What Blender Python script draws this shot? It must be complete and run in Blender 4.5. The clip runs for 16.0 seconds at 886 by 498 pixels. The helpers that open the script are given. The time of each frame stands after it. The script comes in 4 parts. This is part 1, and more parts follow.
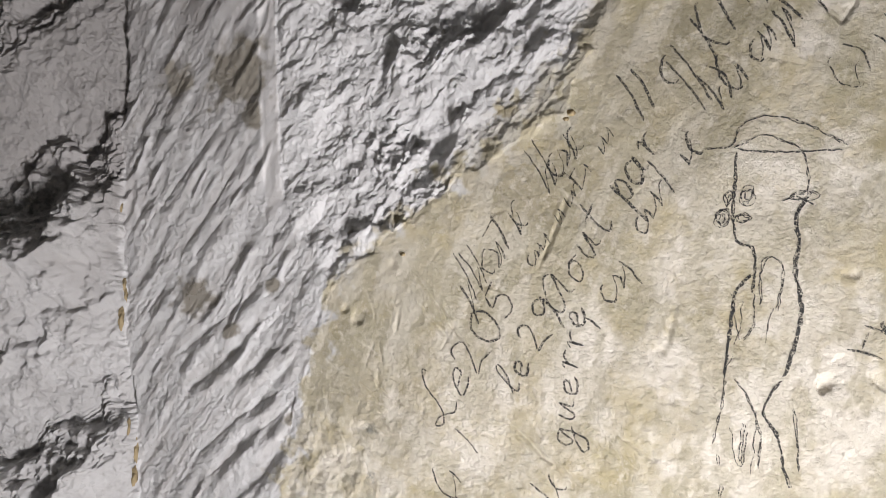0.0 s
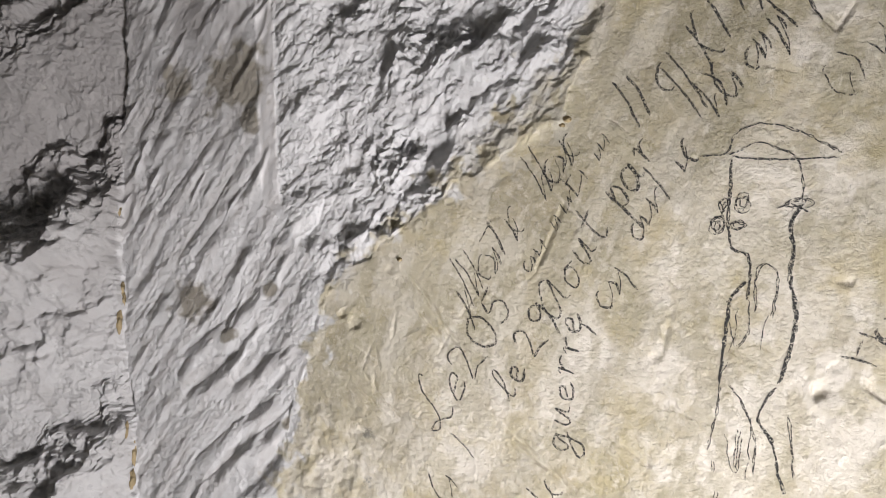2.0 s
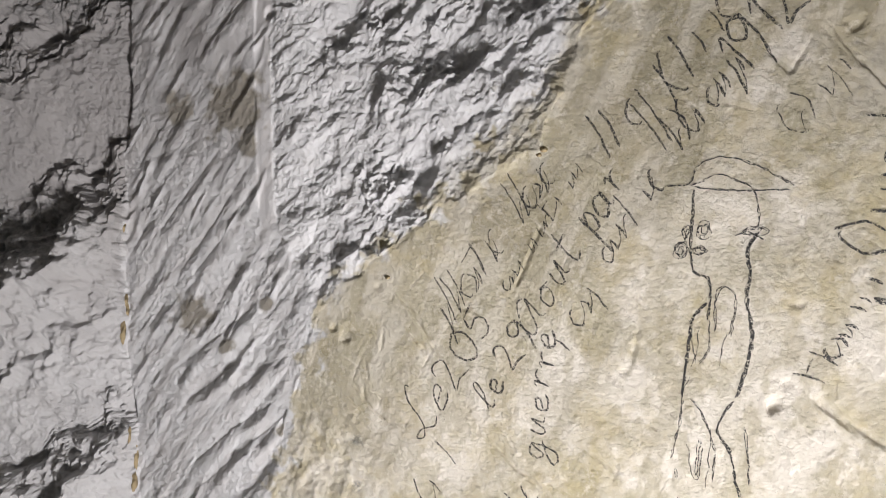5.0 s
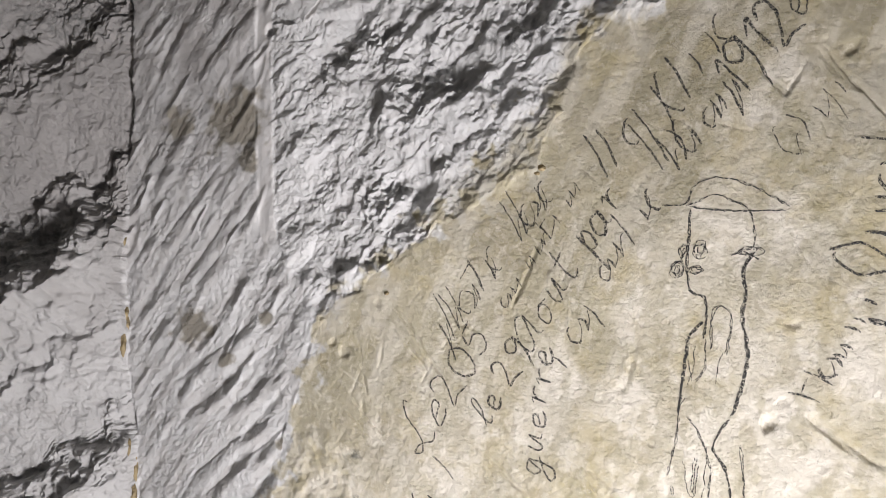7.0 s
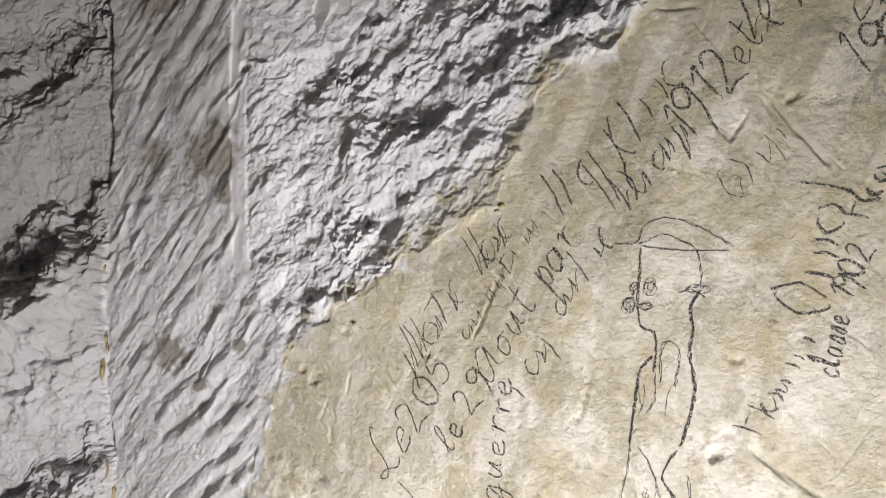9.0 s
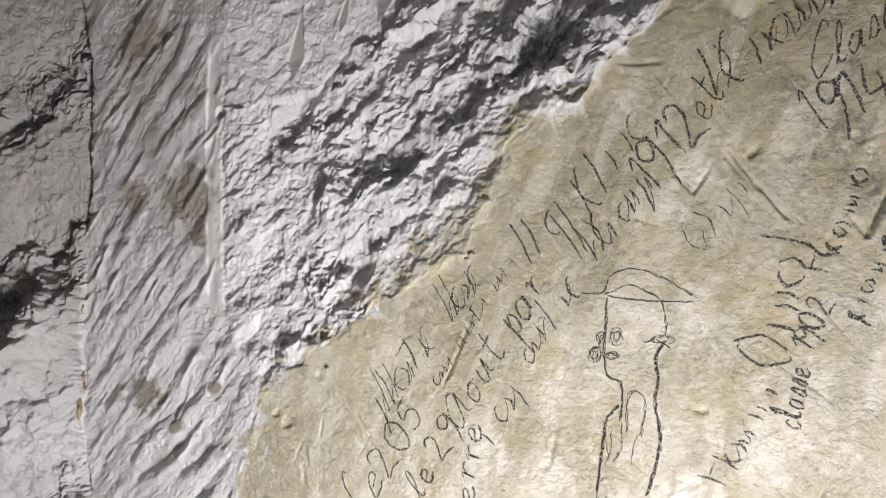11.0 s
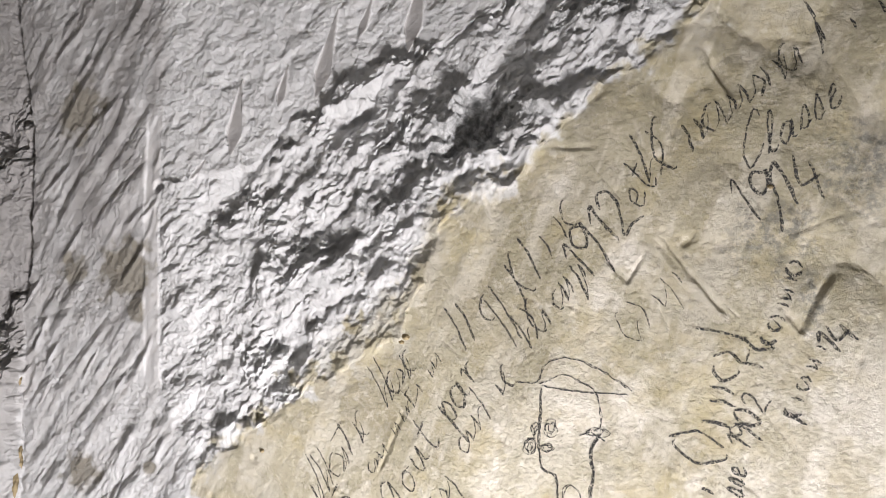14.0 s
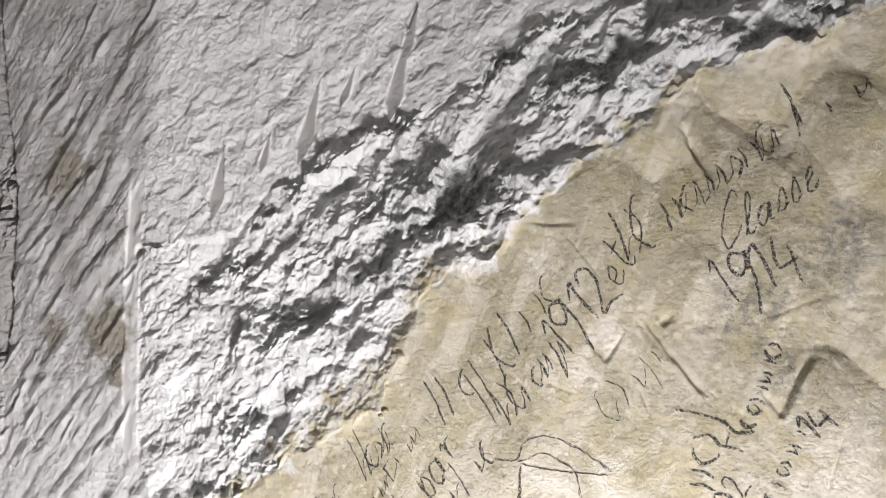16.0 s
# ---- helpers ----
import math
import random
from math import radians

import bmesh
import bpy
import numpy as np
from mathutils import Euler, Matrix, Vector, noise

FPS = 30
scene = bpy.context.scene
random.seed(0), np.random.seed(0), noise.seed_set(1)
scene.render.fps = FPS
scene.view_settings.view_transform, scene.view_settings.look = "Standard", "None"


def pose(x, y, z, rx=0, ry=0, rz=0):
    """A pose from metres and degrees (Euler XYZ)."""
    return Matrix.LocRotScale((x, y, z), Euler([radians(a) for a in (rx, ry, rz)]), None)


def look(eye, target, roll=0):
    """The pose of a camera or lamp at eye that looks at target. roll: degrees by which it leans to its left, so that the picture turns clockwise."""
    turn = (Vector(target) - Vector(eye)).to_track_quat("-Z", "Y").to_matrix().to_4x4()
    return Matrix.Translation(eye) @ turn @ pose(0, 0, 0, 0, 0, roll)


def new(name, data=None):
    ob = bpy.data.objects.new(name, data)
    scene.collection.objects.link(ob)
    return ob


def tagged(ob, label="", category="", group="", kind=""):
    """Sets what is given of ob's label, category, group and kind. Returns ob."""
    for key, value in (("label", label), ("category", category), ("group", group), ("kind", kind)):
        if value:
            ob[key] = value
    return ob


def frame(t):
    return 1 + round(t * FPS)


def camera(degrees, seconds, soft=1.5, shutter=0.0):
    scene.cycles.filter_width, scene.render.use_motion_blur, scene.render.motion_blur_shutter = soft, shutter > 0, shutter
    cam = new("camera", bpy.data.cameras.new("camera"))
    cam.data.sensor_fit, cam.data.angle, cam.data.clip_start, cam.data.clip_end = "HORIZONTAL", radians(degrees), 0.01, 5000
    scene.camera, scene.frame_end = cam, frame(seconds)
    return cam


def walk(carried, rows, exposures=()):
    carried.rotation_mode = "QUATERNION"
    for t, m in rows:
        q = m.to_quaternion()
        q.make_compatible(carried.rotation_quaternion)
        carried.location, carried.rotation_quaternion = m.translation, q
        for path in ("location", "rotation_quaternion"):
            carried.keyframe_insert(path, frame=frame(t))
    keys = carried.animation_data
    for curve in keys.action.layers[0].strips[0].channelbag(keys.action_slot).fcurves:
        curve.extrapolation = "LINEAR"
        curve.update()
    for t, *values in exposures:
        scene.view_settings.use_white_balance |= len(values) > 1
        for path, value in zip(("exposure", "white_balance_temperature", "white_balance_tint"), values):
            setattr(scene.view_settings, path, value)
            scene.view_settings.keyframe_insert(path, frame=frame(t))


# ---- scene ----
cam = camera(60, 16.0, soft=0.8)
PATH = [
    (0, (0.022, -0.892, 1.502), (-0.054, 1.09, 1.76), -1.2),
    (0.5, (0.026, -0.9, 1.507), (-0.051, 1.082, 1.764), -1.2),
    (1, (0.024, -0.89, 1.506), (-0.058, 1.091, 1.765), -1.1),
    (1.5, (0.023, -0.891, 1.505), (-0.055, 1.09, 1.766), -1.0),
    (2, (0.028, -0.896, 1.51), (-0.05, 1.086, 1.766), -1.1),
    (2.5, (0.035, -0.911, 1.508), (-0.042, 1.07, 1.772), -0.9),
    (3, (0.043, -0.93, 1.512), (-0.036, 1.051, 1.778), -0.9),
    (3.5, (0.05, -0.94, 1.509), (-0.028, 1.041, 1.766), -0.9),
    (4, (0.051, -0.949, 1.522), (-0.024, 1.032, 1.781), -0.8),
    (4.5, (0.051, -0.962, 1.527), (-0.023, 1.02, 1.784), -0.8),
    (7, (0.053, -0.98, 1.546), (-0.02, 1.001, 1.812), -0.6),
    (7.5, (0.062, -0.994, 1.555), (-0.007, 0.987, 1.819), -0.6),
    (8, (0.076, -1.001, 1.554), (0.005, 0.98, 1.822), -0.5),
    (8.5, (0.085, -1.014, 1.568), (0.016, 0.966, 1.837), -0.5),
    (9, (0.106, -1.024, 1.582), (0.037, 0.956, 1.86), -0.4),
    (11.5, (0.176, -1.042, 1.645), (0.118, 0.932, 1.964), -0.4),
    (12, (0.215, -1.029, 1.667), (0.158, 0.944, 1.987), -0.4),
    (12.5, (0.219, -1.03, 1.685), (0.162, 0.941, 2.018), -0.4),
    (13, (0.227, -1.025, 1.691), (0.172, 0.944, 2.039), -0.4),
    (13.5, (0.236, -1.025, 1.702), (0.179, 0.941, 2.065), -0.4),
    (14, (0.236, -1.024, 1.712), (0.181, 0.939, 2.093), -0.4),
    (14.5, (0.238, -1.028, 1.728), (0.183, 0.931, 2.126), -0.3),
    (15, (0.24, -1.035, 1.743), (0.184, 0.92, 2.161), -0.2),
    (15.5, (0.256, -1.031, 1.762), (0.203, 0.92, 2.196), -0.2),
    (16, (0.261, -1.031, 1.776), (0.213, 0.917, 2.223), -0.2),
]
walk(cam, [(t, look(e, g, r)) for t, e, g, r in PATH], [(0.0, -0.05), (4.5, -0.08), (9.0, 0.02), (12.5, 0.24), (16.0, 0.55)])
# ---- light ----
w = bpy.data.worlds.new("world")
scene.world = w
w.use_nodes = True
w.node_tree.nodes["Background"].inputs[0].default_value = (0.80, 0.84, 1.0, 1)
w.node_tree.nodes["Background"].inputs[1].default_value = 0.03


def lamp(name, eye, target, power, size, colour, beam=180):
    data = bpy.data.lights.new(name, "AREA")
    data.shape, data.size, data.energy, data.color = "DISK", size, power, colour
    ob = new(name, data)
    data.spread = radians(beam)
    ob.matrix_world = look(eye, target)
    return ob


lamp("floor_lamp_light", (0.68, -0.88, 0.40), (-0.05, 0.15, 1.52), 26.5, 0.36, (1.0, 0.965, 0.975), 125)
# soft fill without a source in the gallery, added to lift the shadows
lamp("fill_light", (-0.4, -2.6, 2.2), (0.0, 0.1, 1.8), 3, 0.8, (0.95, 0.95, 1.0))


# ---- noise on arrays ----
def perlin(x, y, seed):
    rng = np.random.RandomState(seed)
    perm = rng.permutation(256)
    ang = rng.rand(256) * 2 * np.pi
    gx, gy = np.cos(ang), np.sin(ang)
    xi, yi = np.floor(x).astype(int), np.floor(y).astype(int)
    xf, yf = x - xi, y - yi
    u, v = xf * xf * xf * (xf * (xf * 6 - 15) + 10), yf * yf * yf * (yf * (yf * 6 - 15) + 10)

    def corner(a, b):
        k = perm[(perm[(xi + a) & 255] + yi + b) & 255]
        return gx[k] * (xf - a) + gy[k] * (yf - b)

    low = corner(0, 0) * (1 - u) + corner(1, 0) * u
    high = corner(0, 1) * (1 - u) + corner(1, 1) * u
    return 1.5 * (low * (1 - v) + high * v)


def fbm(x, y, octaves, seed, gain=0.5):
    total, amp = 0.0, 1.0
    for k in range(octaves):
        total = total + amp * perlin(x * 2.03 ** k, y * 2.03 ** k, seed + 17 * k)
        amp *= gain
    return total


def ridged(x, y, octaves, seed, gain=0.5):
    total, amp = 0.0, 1.0
    for k in range(octaves):
        total = total + amp * (0.45 - np.abs(perlin(x * 2.03 ** k, y * 2.03 ** k, seed + 13 * k)))
        amp *= gain
    return total


def facets(x, y, seed, bulge=0.9, tilt=0.7):
    """Broken, chip-like relief: tilted rounded faces that meet in sharp creases."""
    rng = np.random.RandomState(seed)
    perm = rng.permutation(256)
    jx, jy, high = rng.rand(256), rng.rand(256), rng.rand(256)
    sx, sy = (rng.rand(256) - 0.5) * 2 * tilt, (rng.rand(256) - 0.5) * 2 * tilt
    xi, yi = np.floor(x).astype(int), np.floor(y).astype(int)
    best = np.full(x.shape, -9.0)
    for i in (-1, 0, 1):
        for j in (-1, 0, 1):
            k = perm[(perm[(xi + i) & 255] + yi + j) & 255]
            dx, dy = x - xi - i - jx[k], y - yi - j - jy[k]
            best = np.maximum(best, 0.5 * high[k] + sx[k] * dx + sy[k] * dy - bulge * (dx * dx + dy * dy))
    return best - 0.25


def crumble(x, y, octaves, seed, gain=0.5):
    """Rough fracture: rounded lumps and sharp crests at every size."""
    total, amp = 0.0, 1.0
    for k in range(octaves):
        n = perlin(x * 2.03 ** k + 0.15 * total, y * 2.03 ** k, seed + 19 * k)
        total = total + amp * (n if k > 1 else 0.5 * n + 0.8 * (0.3 - np.abs(n)))
        amp *= gain
    return total


def smooth(a, b, v):
    s = np.clip((v - a) / (b - a), 0, 1)
    return s * s * (3 - 2 * s)


def along(x, z, pts):
    """Distance to a line of points, signed (positive below it for lines running to the right), and the place along it from 0 to 1."""
    best, sign, place = np.full(x.shape, 9.0), np.ones(x.shape), np.zeros(x.shape)
    n = len(pts) - 1
    for k in range(n):
        (ax, az), (bx, bz) = pts[k], pts[k + 1]
        dx, dz = bx - ax, bz - az
        s = np.clip(((x - ax) * dx + (z - az) * dz) / (dx * dx + dz * dz), 0, 1)
        ox, oz = x - ax - s * dx, z - az - s * dz
        d = np.hypot(ox, oz)
        near = d < best
        best = np.where(near, d, best)
        sign = np.where(near, np.where(dz * ox - dx * oz > 0, 1.0, -1.0), sign)
        place = np.where(near, (k + s) / n, place)
    return best, sign, place


# ---- the plan of the rock wall, in x and z ----
JOINT = [(-0.556, 1.10), (-0.556, 1.294), (-0.554, 1.379), (-0.559, 1.445), (-0.571, 1.53), (-0.566, 1.604), (-0.572, 1.688),
         (-0.560, 1.779), (-0.552, 1.879), (-0.536, 1.97), (-0.535, 2.07), (-0.529, 2.16), (-0.540, 2.25), (-0.560, 2.34), (-0.580, 2.60)]
BAND_EDGE = [(-0.29, 1.10), (-0.278, 1.28), (-0.251, 1.437), (-0.213, 1.512), (-0.186, 1.60), (-0.215, 1.65), (-0.247, 1.701),
             (-0.262, 1.741), (-0.262, 1.857), (-0.259, 2.021), (-0.248, 2.157), (-0.226, 2.309), (-0.19, 2.60)]
LOW_EDGE = [(-0.30, 1.30), (-0.25, 1.45), (-0.182, 1.60), (-0.085, 1.675), (-0.035, 1.709), (0.036, 1.747), (0.095, 1.772),
            (0.145, 1.80), (0.178, 1.87), (0.195, 1.93), (0.217, 1.967), (0.301, 1.998), (0.346, 2.042), (0.396, 2.091),
            (0.471, 2.127), (0.517, 2.172), (0.567, 2.198), (0.65, 2.205), (0.722, 2.228), (0.90, 2.33)]
TOP_EDGE = [(-0.261, 2.052), (-0.186, 2.057), (-0.093, 2.066), (-0.044, 2.123), (0.014, 2.141), (0.079, 2.209), (0.149, 2.21),
            (0.217, 2.212), (0.274, 2.242), (0.328, 2.279), (0.374, 2.317), (0.45, 2.31), (0.56, 2.30), (0.90, 2.42)]
# ragged ledges in the broken rock: line, height of the step, how far it runs out below
LEDGES = [
    ([(-0.073, 2.053), (0.012, 2.12), (0.084, 2.189), (0.161, 2.195), (0.225, 2.21)], 0.022, 0.05),
    ([(0.048, 1.98), (0.152, 1.988), (0.209, 2.037), (0.287, 2.082), (0.354, 2.137)], 0.030, 0.05),
    ([(0.369, 2.197), (0.419, 2.218), (0.467, 2.249), (0.55, 2.265)], 0.040, 0.05),
    ([(0.555, 2.222), (0.585, 2.211), (0.65, 2.214), (0.727, 2.238), (0.8, 2.28)], 0.034, 0.09),
    ([(-0.091, 1.91), (-0.024, 1.902), (0.049, 1.931), (0.168, 1.952)], 0.022, 0.05),
    ([(-0.1, 1.758), (-0.033, 1.787), (0.022, 1.815)], 0.016, 0.05),
    ([(-0.171, 1.662), (-0.085, 1.683), (-0.048, 1.695), (0.013, 1.734)], 0.020, 0.08),
    ([(-0.115, 1.769), (-0.073, 1.787), (-0.009, 1.809)], 0.015, 0.04),
    ([(-0.086, 1.916), (-0.029, 1.929), (0.041, 1.945)], 0.014, 0.03),
    ([(0.101, 2.072), (0.169, 2.089), (0.241, 2.134)], 0.020, 0.04),
    ([(0.281, 2.216), (0.327, 2.265), (0.378, 2.293), (0.43, 2.30)], 0.028, 0.05),
    ([(-0.183, 1.962), (-0.102, 2.009), (-0.025, 2.011)], 0.014, 0.05),
    ([(0.201, 2.023), (0.248, 2.041), (0.346, 2.046)], 0.018, 0.05),
    ([(-0.09, 1.97), (-0.03, 1.985), (0.03, 2.01), (0.06, 2.02)], 0.014, 0.04),
]
# tooth marks of the pick above the broken rock: tip, foot
PICK_MARKS = [((-0.171, 2.083), (-0.199, 2.050)), ((-0.109, 2.202), (-0.129, 2.092)), ((-0.032, 2.217), (-0.049, 2.158)),
              ((0.049, 2.291), (0.014, 2.167)), ((0.104, 2.298), (0.083, 2.246)), ((0.186, 2.34), (0.158, 2.213)),
              ((0.201, 2.37), (0.18, 2.30))]
# long chisel grooves in the dressed band
GROOVES = [
    [(-0.531, 1.695), (-0.427, 1.793), (-0.352, 1.865)], [(-0.467, 1.645), (-0.389, 1.727), (-0.294, 1.836)],
    [(-0.435, 1.643), (-0.359, 1.716), (-0.316, 1.78)], [(-0.337, 1.744), (-0.286, 1.802)],
    [(-0.475, 1.491), (-0.366, 1.56), (-0.294, 1.608)], [(-0.456, 1.436), (-0.317, 1.523)], [(-0.371, 1.445), (-0.24, 1.53)],
    [(-0.461, 1.317), (-0.352, 1.401), (-0.242, 1.462)], [(-0.43, 1.291), (-0.334, 1.367), (-0.248, 1.429)],
    [(-0.529, 1.731), (-0.494, 1.76)], [(-0.282, 1.667), (-0.242, 1.713)], [(-0.347, 1.278), (-0.256, 1.36)],
]
GROOVES += [
    [(-0.465, 1.473), (-0.431, 1.508)], [(-0.527, 1.566), (-0.479, 1.618)], [(-0.428, 2.083), (-0.352, 2.151), (-0.302, 2.238)],
    [(-0.408, 1.996), (-0.316, 2.072), (-0.25, 2.111)], [(-0.305, 2.361), (-0.22, 2.426)], [(-0.322, 2.373), (-0.255, 2.426)],
    [(-0.55, 2.226), (-0.516, 2.3), (-0.486, 2.354)], [(-0.482, 2.02), (-0.411, 2.11)], [(-0.50, 1.84), (-0.42, 1.95)],
]
# scratches in the written face: line, depth, half width
SCRATCHES = [
    ([(0.405, 1.90), (0.421, 1.877), (0.441, 1.854), (0.455, 1.876), (0.478, 1.915)], 0.0026, 0.0024),
    ([(0.60, 1.83), (0.629, 1.787), (0.646, 1.825), (0.672, 1.862)], 0.006, 0.0035), ([(0.48, 1.915), (0.53, 1.84), (0.56, 1.80)], 0.006, 0.003),
    ([(0.54, 2.12), (0.565, 2.06)], 0.009, 0.004), ([(0.46, 1.47), (0.50, 1.435), (0.56, 1.39)], 0.007, 0.004),
    ([(-0.152, 1.466), (-0.093, 1.406)], 0.002, 0.002), ([(-0.051, 1.567), (-0.009, 1.508)], 0.004, 0.003),
    ([(-0.108, 1.478), (-0.119, 1.526)], 0.002, 0.002), ([(0.106, 1.60), (0.128, 1.645), (0.157, 1.718)], 0.0022, 0.0025),
    ([(0.436, 1.578), (0.458, 1.574)], 0.004, 0.004), ([(0.459, 1.462), (0.479, 1.447), (0.53, 1.40)], 0.004, 0.003),
    ([(0.258, 1.495), (0.272, 1.563)], 0.0025, 0.003), ([(0.205, 1.389), (0.237, 1.362)], 0.003, 0.003),
    ([(0.474, 1.908), (0.524, 1.841)], 0.003, 0.003), ([(0.343, 2.039), (0.38, 2.03), (0.416, 2.025)], 0.003, 0.003),
    ([(0.395, 2.017), (0.442, 1.947)], 0.002, 0.002), ([(0.607, 1.894), (0.691, 1.924)], 0.002, 0.0025),
    ([(0.54, 1.63), (0.60, 1.58)], 0.002, 0.002),
    ([(-0.077, 1.628), (-0.041, 1.585), (-0.010, 1.533), (0.026, 1.494)], 0.004, 0.0026), ([(-0.145, 1.492), (-0.103, 1.437), (-0.062, 1.405)], 0.0026, 0.002),
    ([(0.062, 1.407), (0.107, 1.362), (0.160, 1.312)], 0.004, 0.0028), ([(0.152, 1.707), (0.126, 1.645), (0.104, 1.595)], 0.0016, 0.0018),
    ([(-0.118, 1.476), (-0.117, 1.445)], 0.004, 0.0026), ([(-0.084, 1.560), (-0.090, 1.520)], 0.003, 0.002),
    ([(0.53, 2.14), (0.565, 2.07)], 0.006, 0.005), ([(0.66, 1.67), (0.70, 1.80)], 0.0015, 0.002),
]
PITS = [(-0.257, 2.052, 0.008, 0.018), (0.425, 1.453, 0.010, 0.008), (0.438, 1.478, 0.007, 0.006), (-0.144, 1.551, 0.012, 0.007), (-0.164, 1.564, 0.006, 0.004),
        (0.252, 1.492, 0.007, 0.004), (0.512, 1.904, 0.008, 0.006), (-0.426, 1.593, 0.028, 0.003),
        (0.237, 1.364, 0.008, 0.004), (-0.088, 1.622, 0.006, 0.004), (0.55, 1.895, 0.010, 0.004)]
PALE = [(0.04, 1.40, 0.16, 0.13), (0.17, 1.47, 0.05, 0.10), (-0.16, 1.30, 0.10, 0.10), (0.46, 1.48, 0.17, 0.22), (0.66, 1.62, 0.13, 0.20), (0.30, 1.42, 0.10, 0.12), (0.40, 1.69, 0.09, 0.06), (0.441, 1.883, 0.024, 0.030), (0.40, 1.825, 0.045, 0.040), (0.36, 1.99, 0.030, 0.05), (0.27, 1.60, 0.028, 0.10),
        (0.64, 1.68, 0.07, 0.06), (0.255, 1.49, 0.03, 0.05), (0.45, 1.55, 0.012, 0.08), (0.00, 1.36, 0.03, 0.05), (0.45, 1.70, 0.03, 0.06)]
BROWN = [(-0.328, 1.925, 0.055, 0.055), (-0.428, 1.592, 0.037, 0.032), (-0.285, 1.602, 0.012, 0.012), (-0.36, 1.535, 0.016, 0.012),
         (-0.305, 1.86, 0.018, 0.03), (-0.44, 1.935, 0.028, 0.028), (-0.42, 2.20, 0.05, 0.05), (-0.26, 1.40, 0.010, 0.010)]
# soot stains, plus shade painted along the ledge clefts and the west block's steps
SOOT_SHADE = [(0.65, 2.235, 0.11, 0.02), (0.42, 2.205, 0.10, 0.025), (0.33, 2.26, 0.06, 0.02), (0.264, 2.090, 0.095, 0.055), (0.22, 2.06, 0.06, 0.03), (-0.132, 1.389, 0.010, 0.010), (-0.134, 1.318, 0.009, 0.009), (0.64, 1.82, 0.012, 0.04),
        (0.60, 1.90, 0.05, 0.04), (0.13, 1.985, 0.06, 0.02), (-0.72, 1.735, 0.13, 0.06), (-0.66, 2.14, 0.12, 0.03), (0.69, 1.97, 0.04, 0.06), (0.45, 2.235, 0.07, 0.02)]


# patches where the yellowed face turns a darker olive
OLIVE = [(0.56, 1.98, 0.24, 0.15), (0.66, 2.10, 0.12, 0.08), (0.48, 2.02, 0.16, 0.10), (0.36, 1.93, 0.10, 0.06), (0.26, 1.90, 0.14, 0.14), (0.42, 1.98, 0.12, 0.10), (0.10, 1.70, 0.10, 0.05), (0.31, 1.80, 0.07, 0.04), (0.62, 1.93, 0.10, 0.09), (0.60, 2.12, 0.10, 0.05), (-0.10, 1.42, 0.08, 0.08)]


def spots(x, z, rows, soft=0.6):
    total = np.zeros(x.shape)
    edge = 0.5 * fbm(x * 45, z * 45, 4, 901)
    for sx, sz, rx, rz in rows:
        r = np.hypot((x - sx) / rx, (z - sz) / rz) + edge
        total = np.maximum(total, 1 - smooth(1 - soft, 1 + soft * 0.5, r))
    return total


XS = np.concatenate([np.linspace(-2.6, -0.99, 14), np.arange(-0.95, 0.861, 0.0015), np.linspace(0.90, 2.6, 14)])
ZS = np.concatenate([np.linspace(0.0, 1.13, 10), np.arange(1.16, 2.641, 0.0015), np.linspace(2.68, 3.0, 5)])
X, Z = np.meshgrid(XS, ZS)


def line_of(pts, v, axis):
    a = np.array(pts)
    order = np.argsort(a[:, axis])
    return np.interp(v, a[order, axis], a[order, 1 - axis])


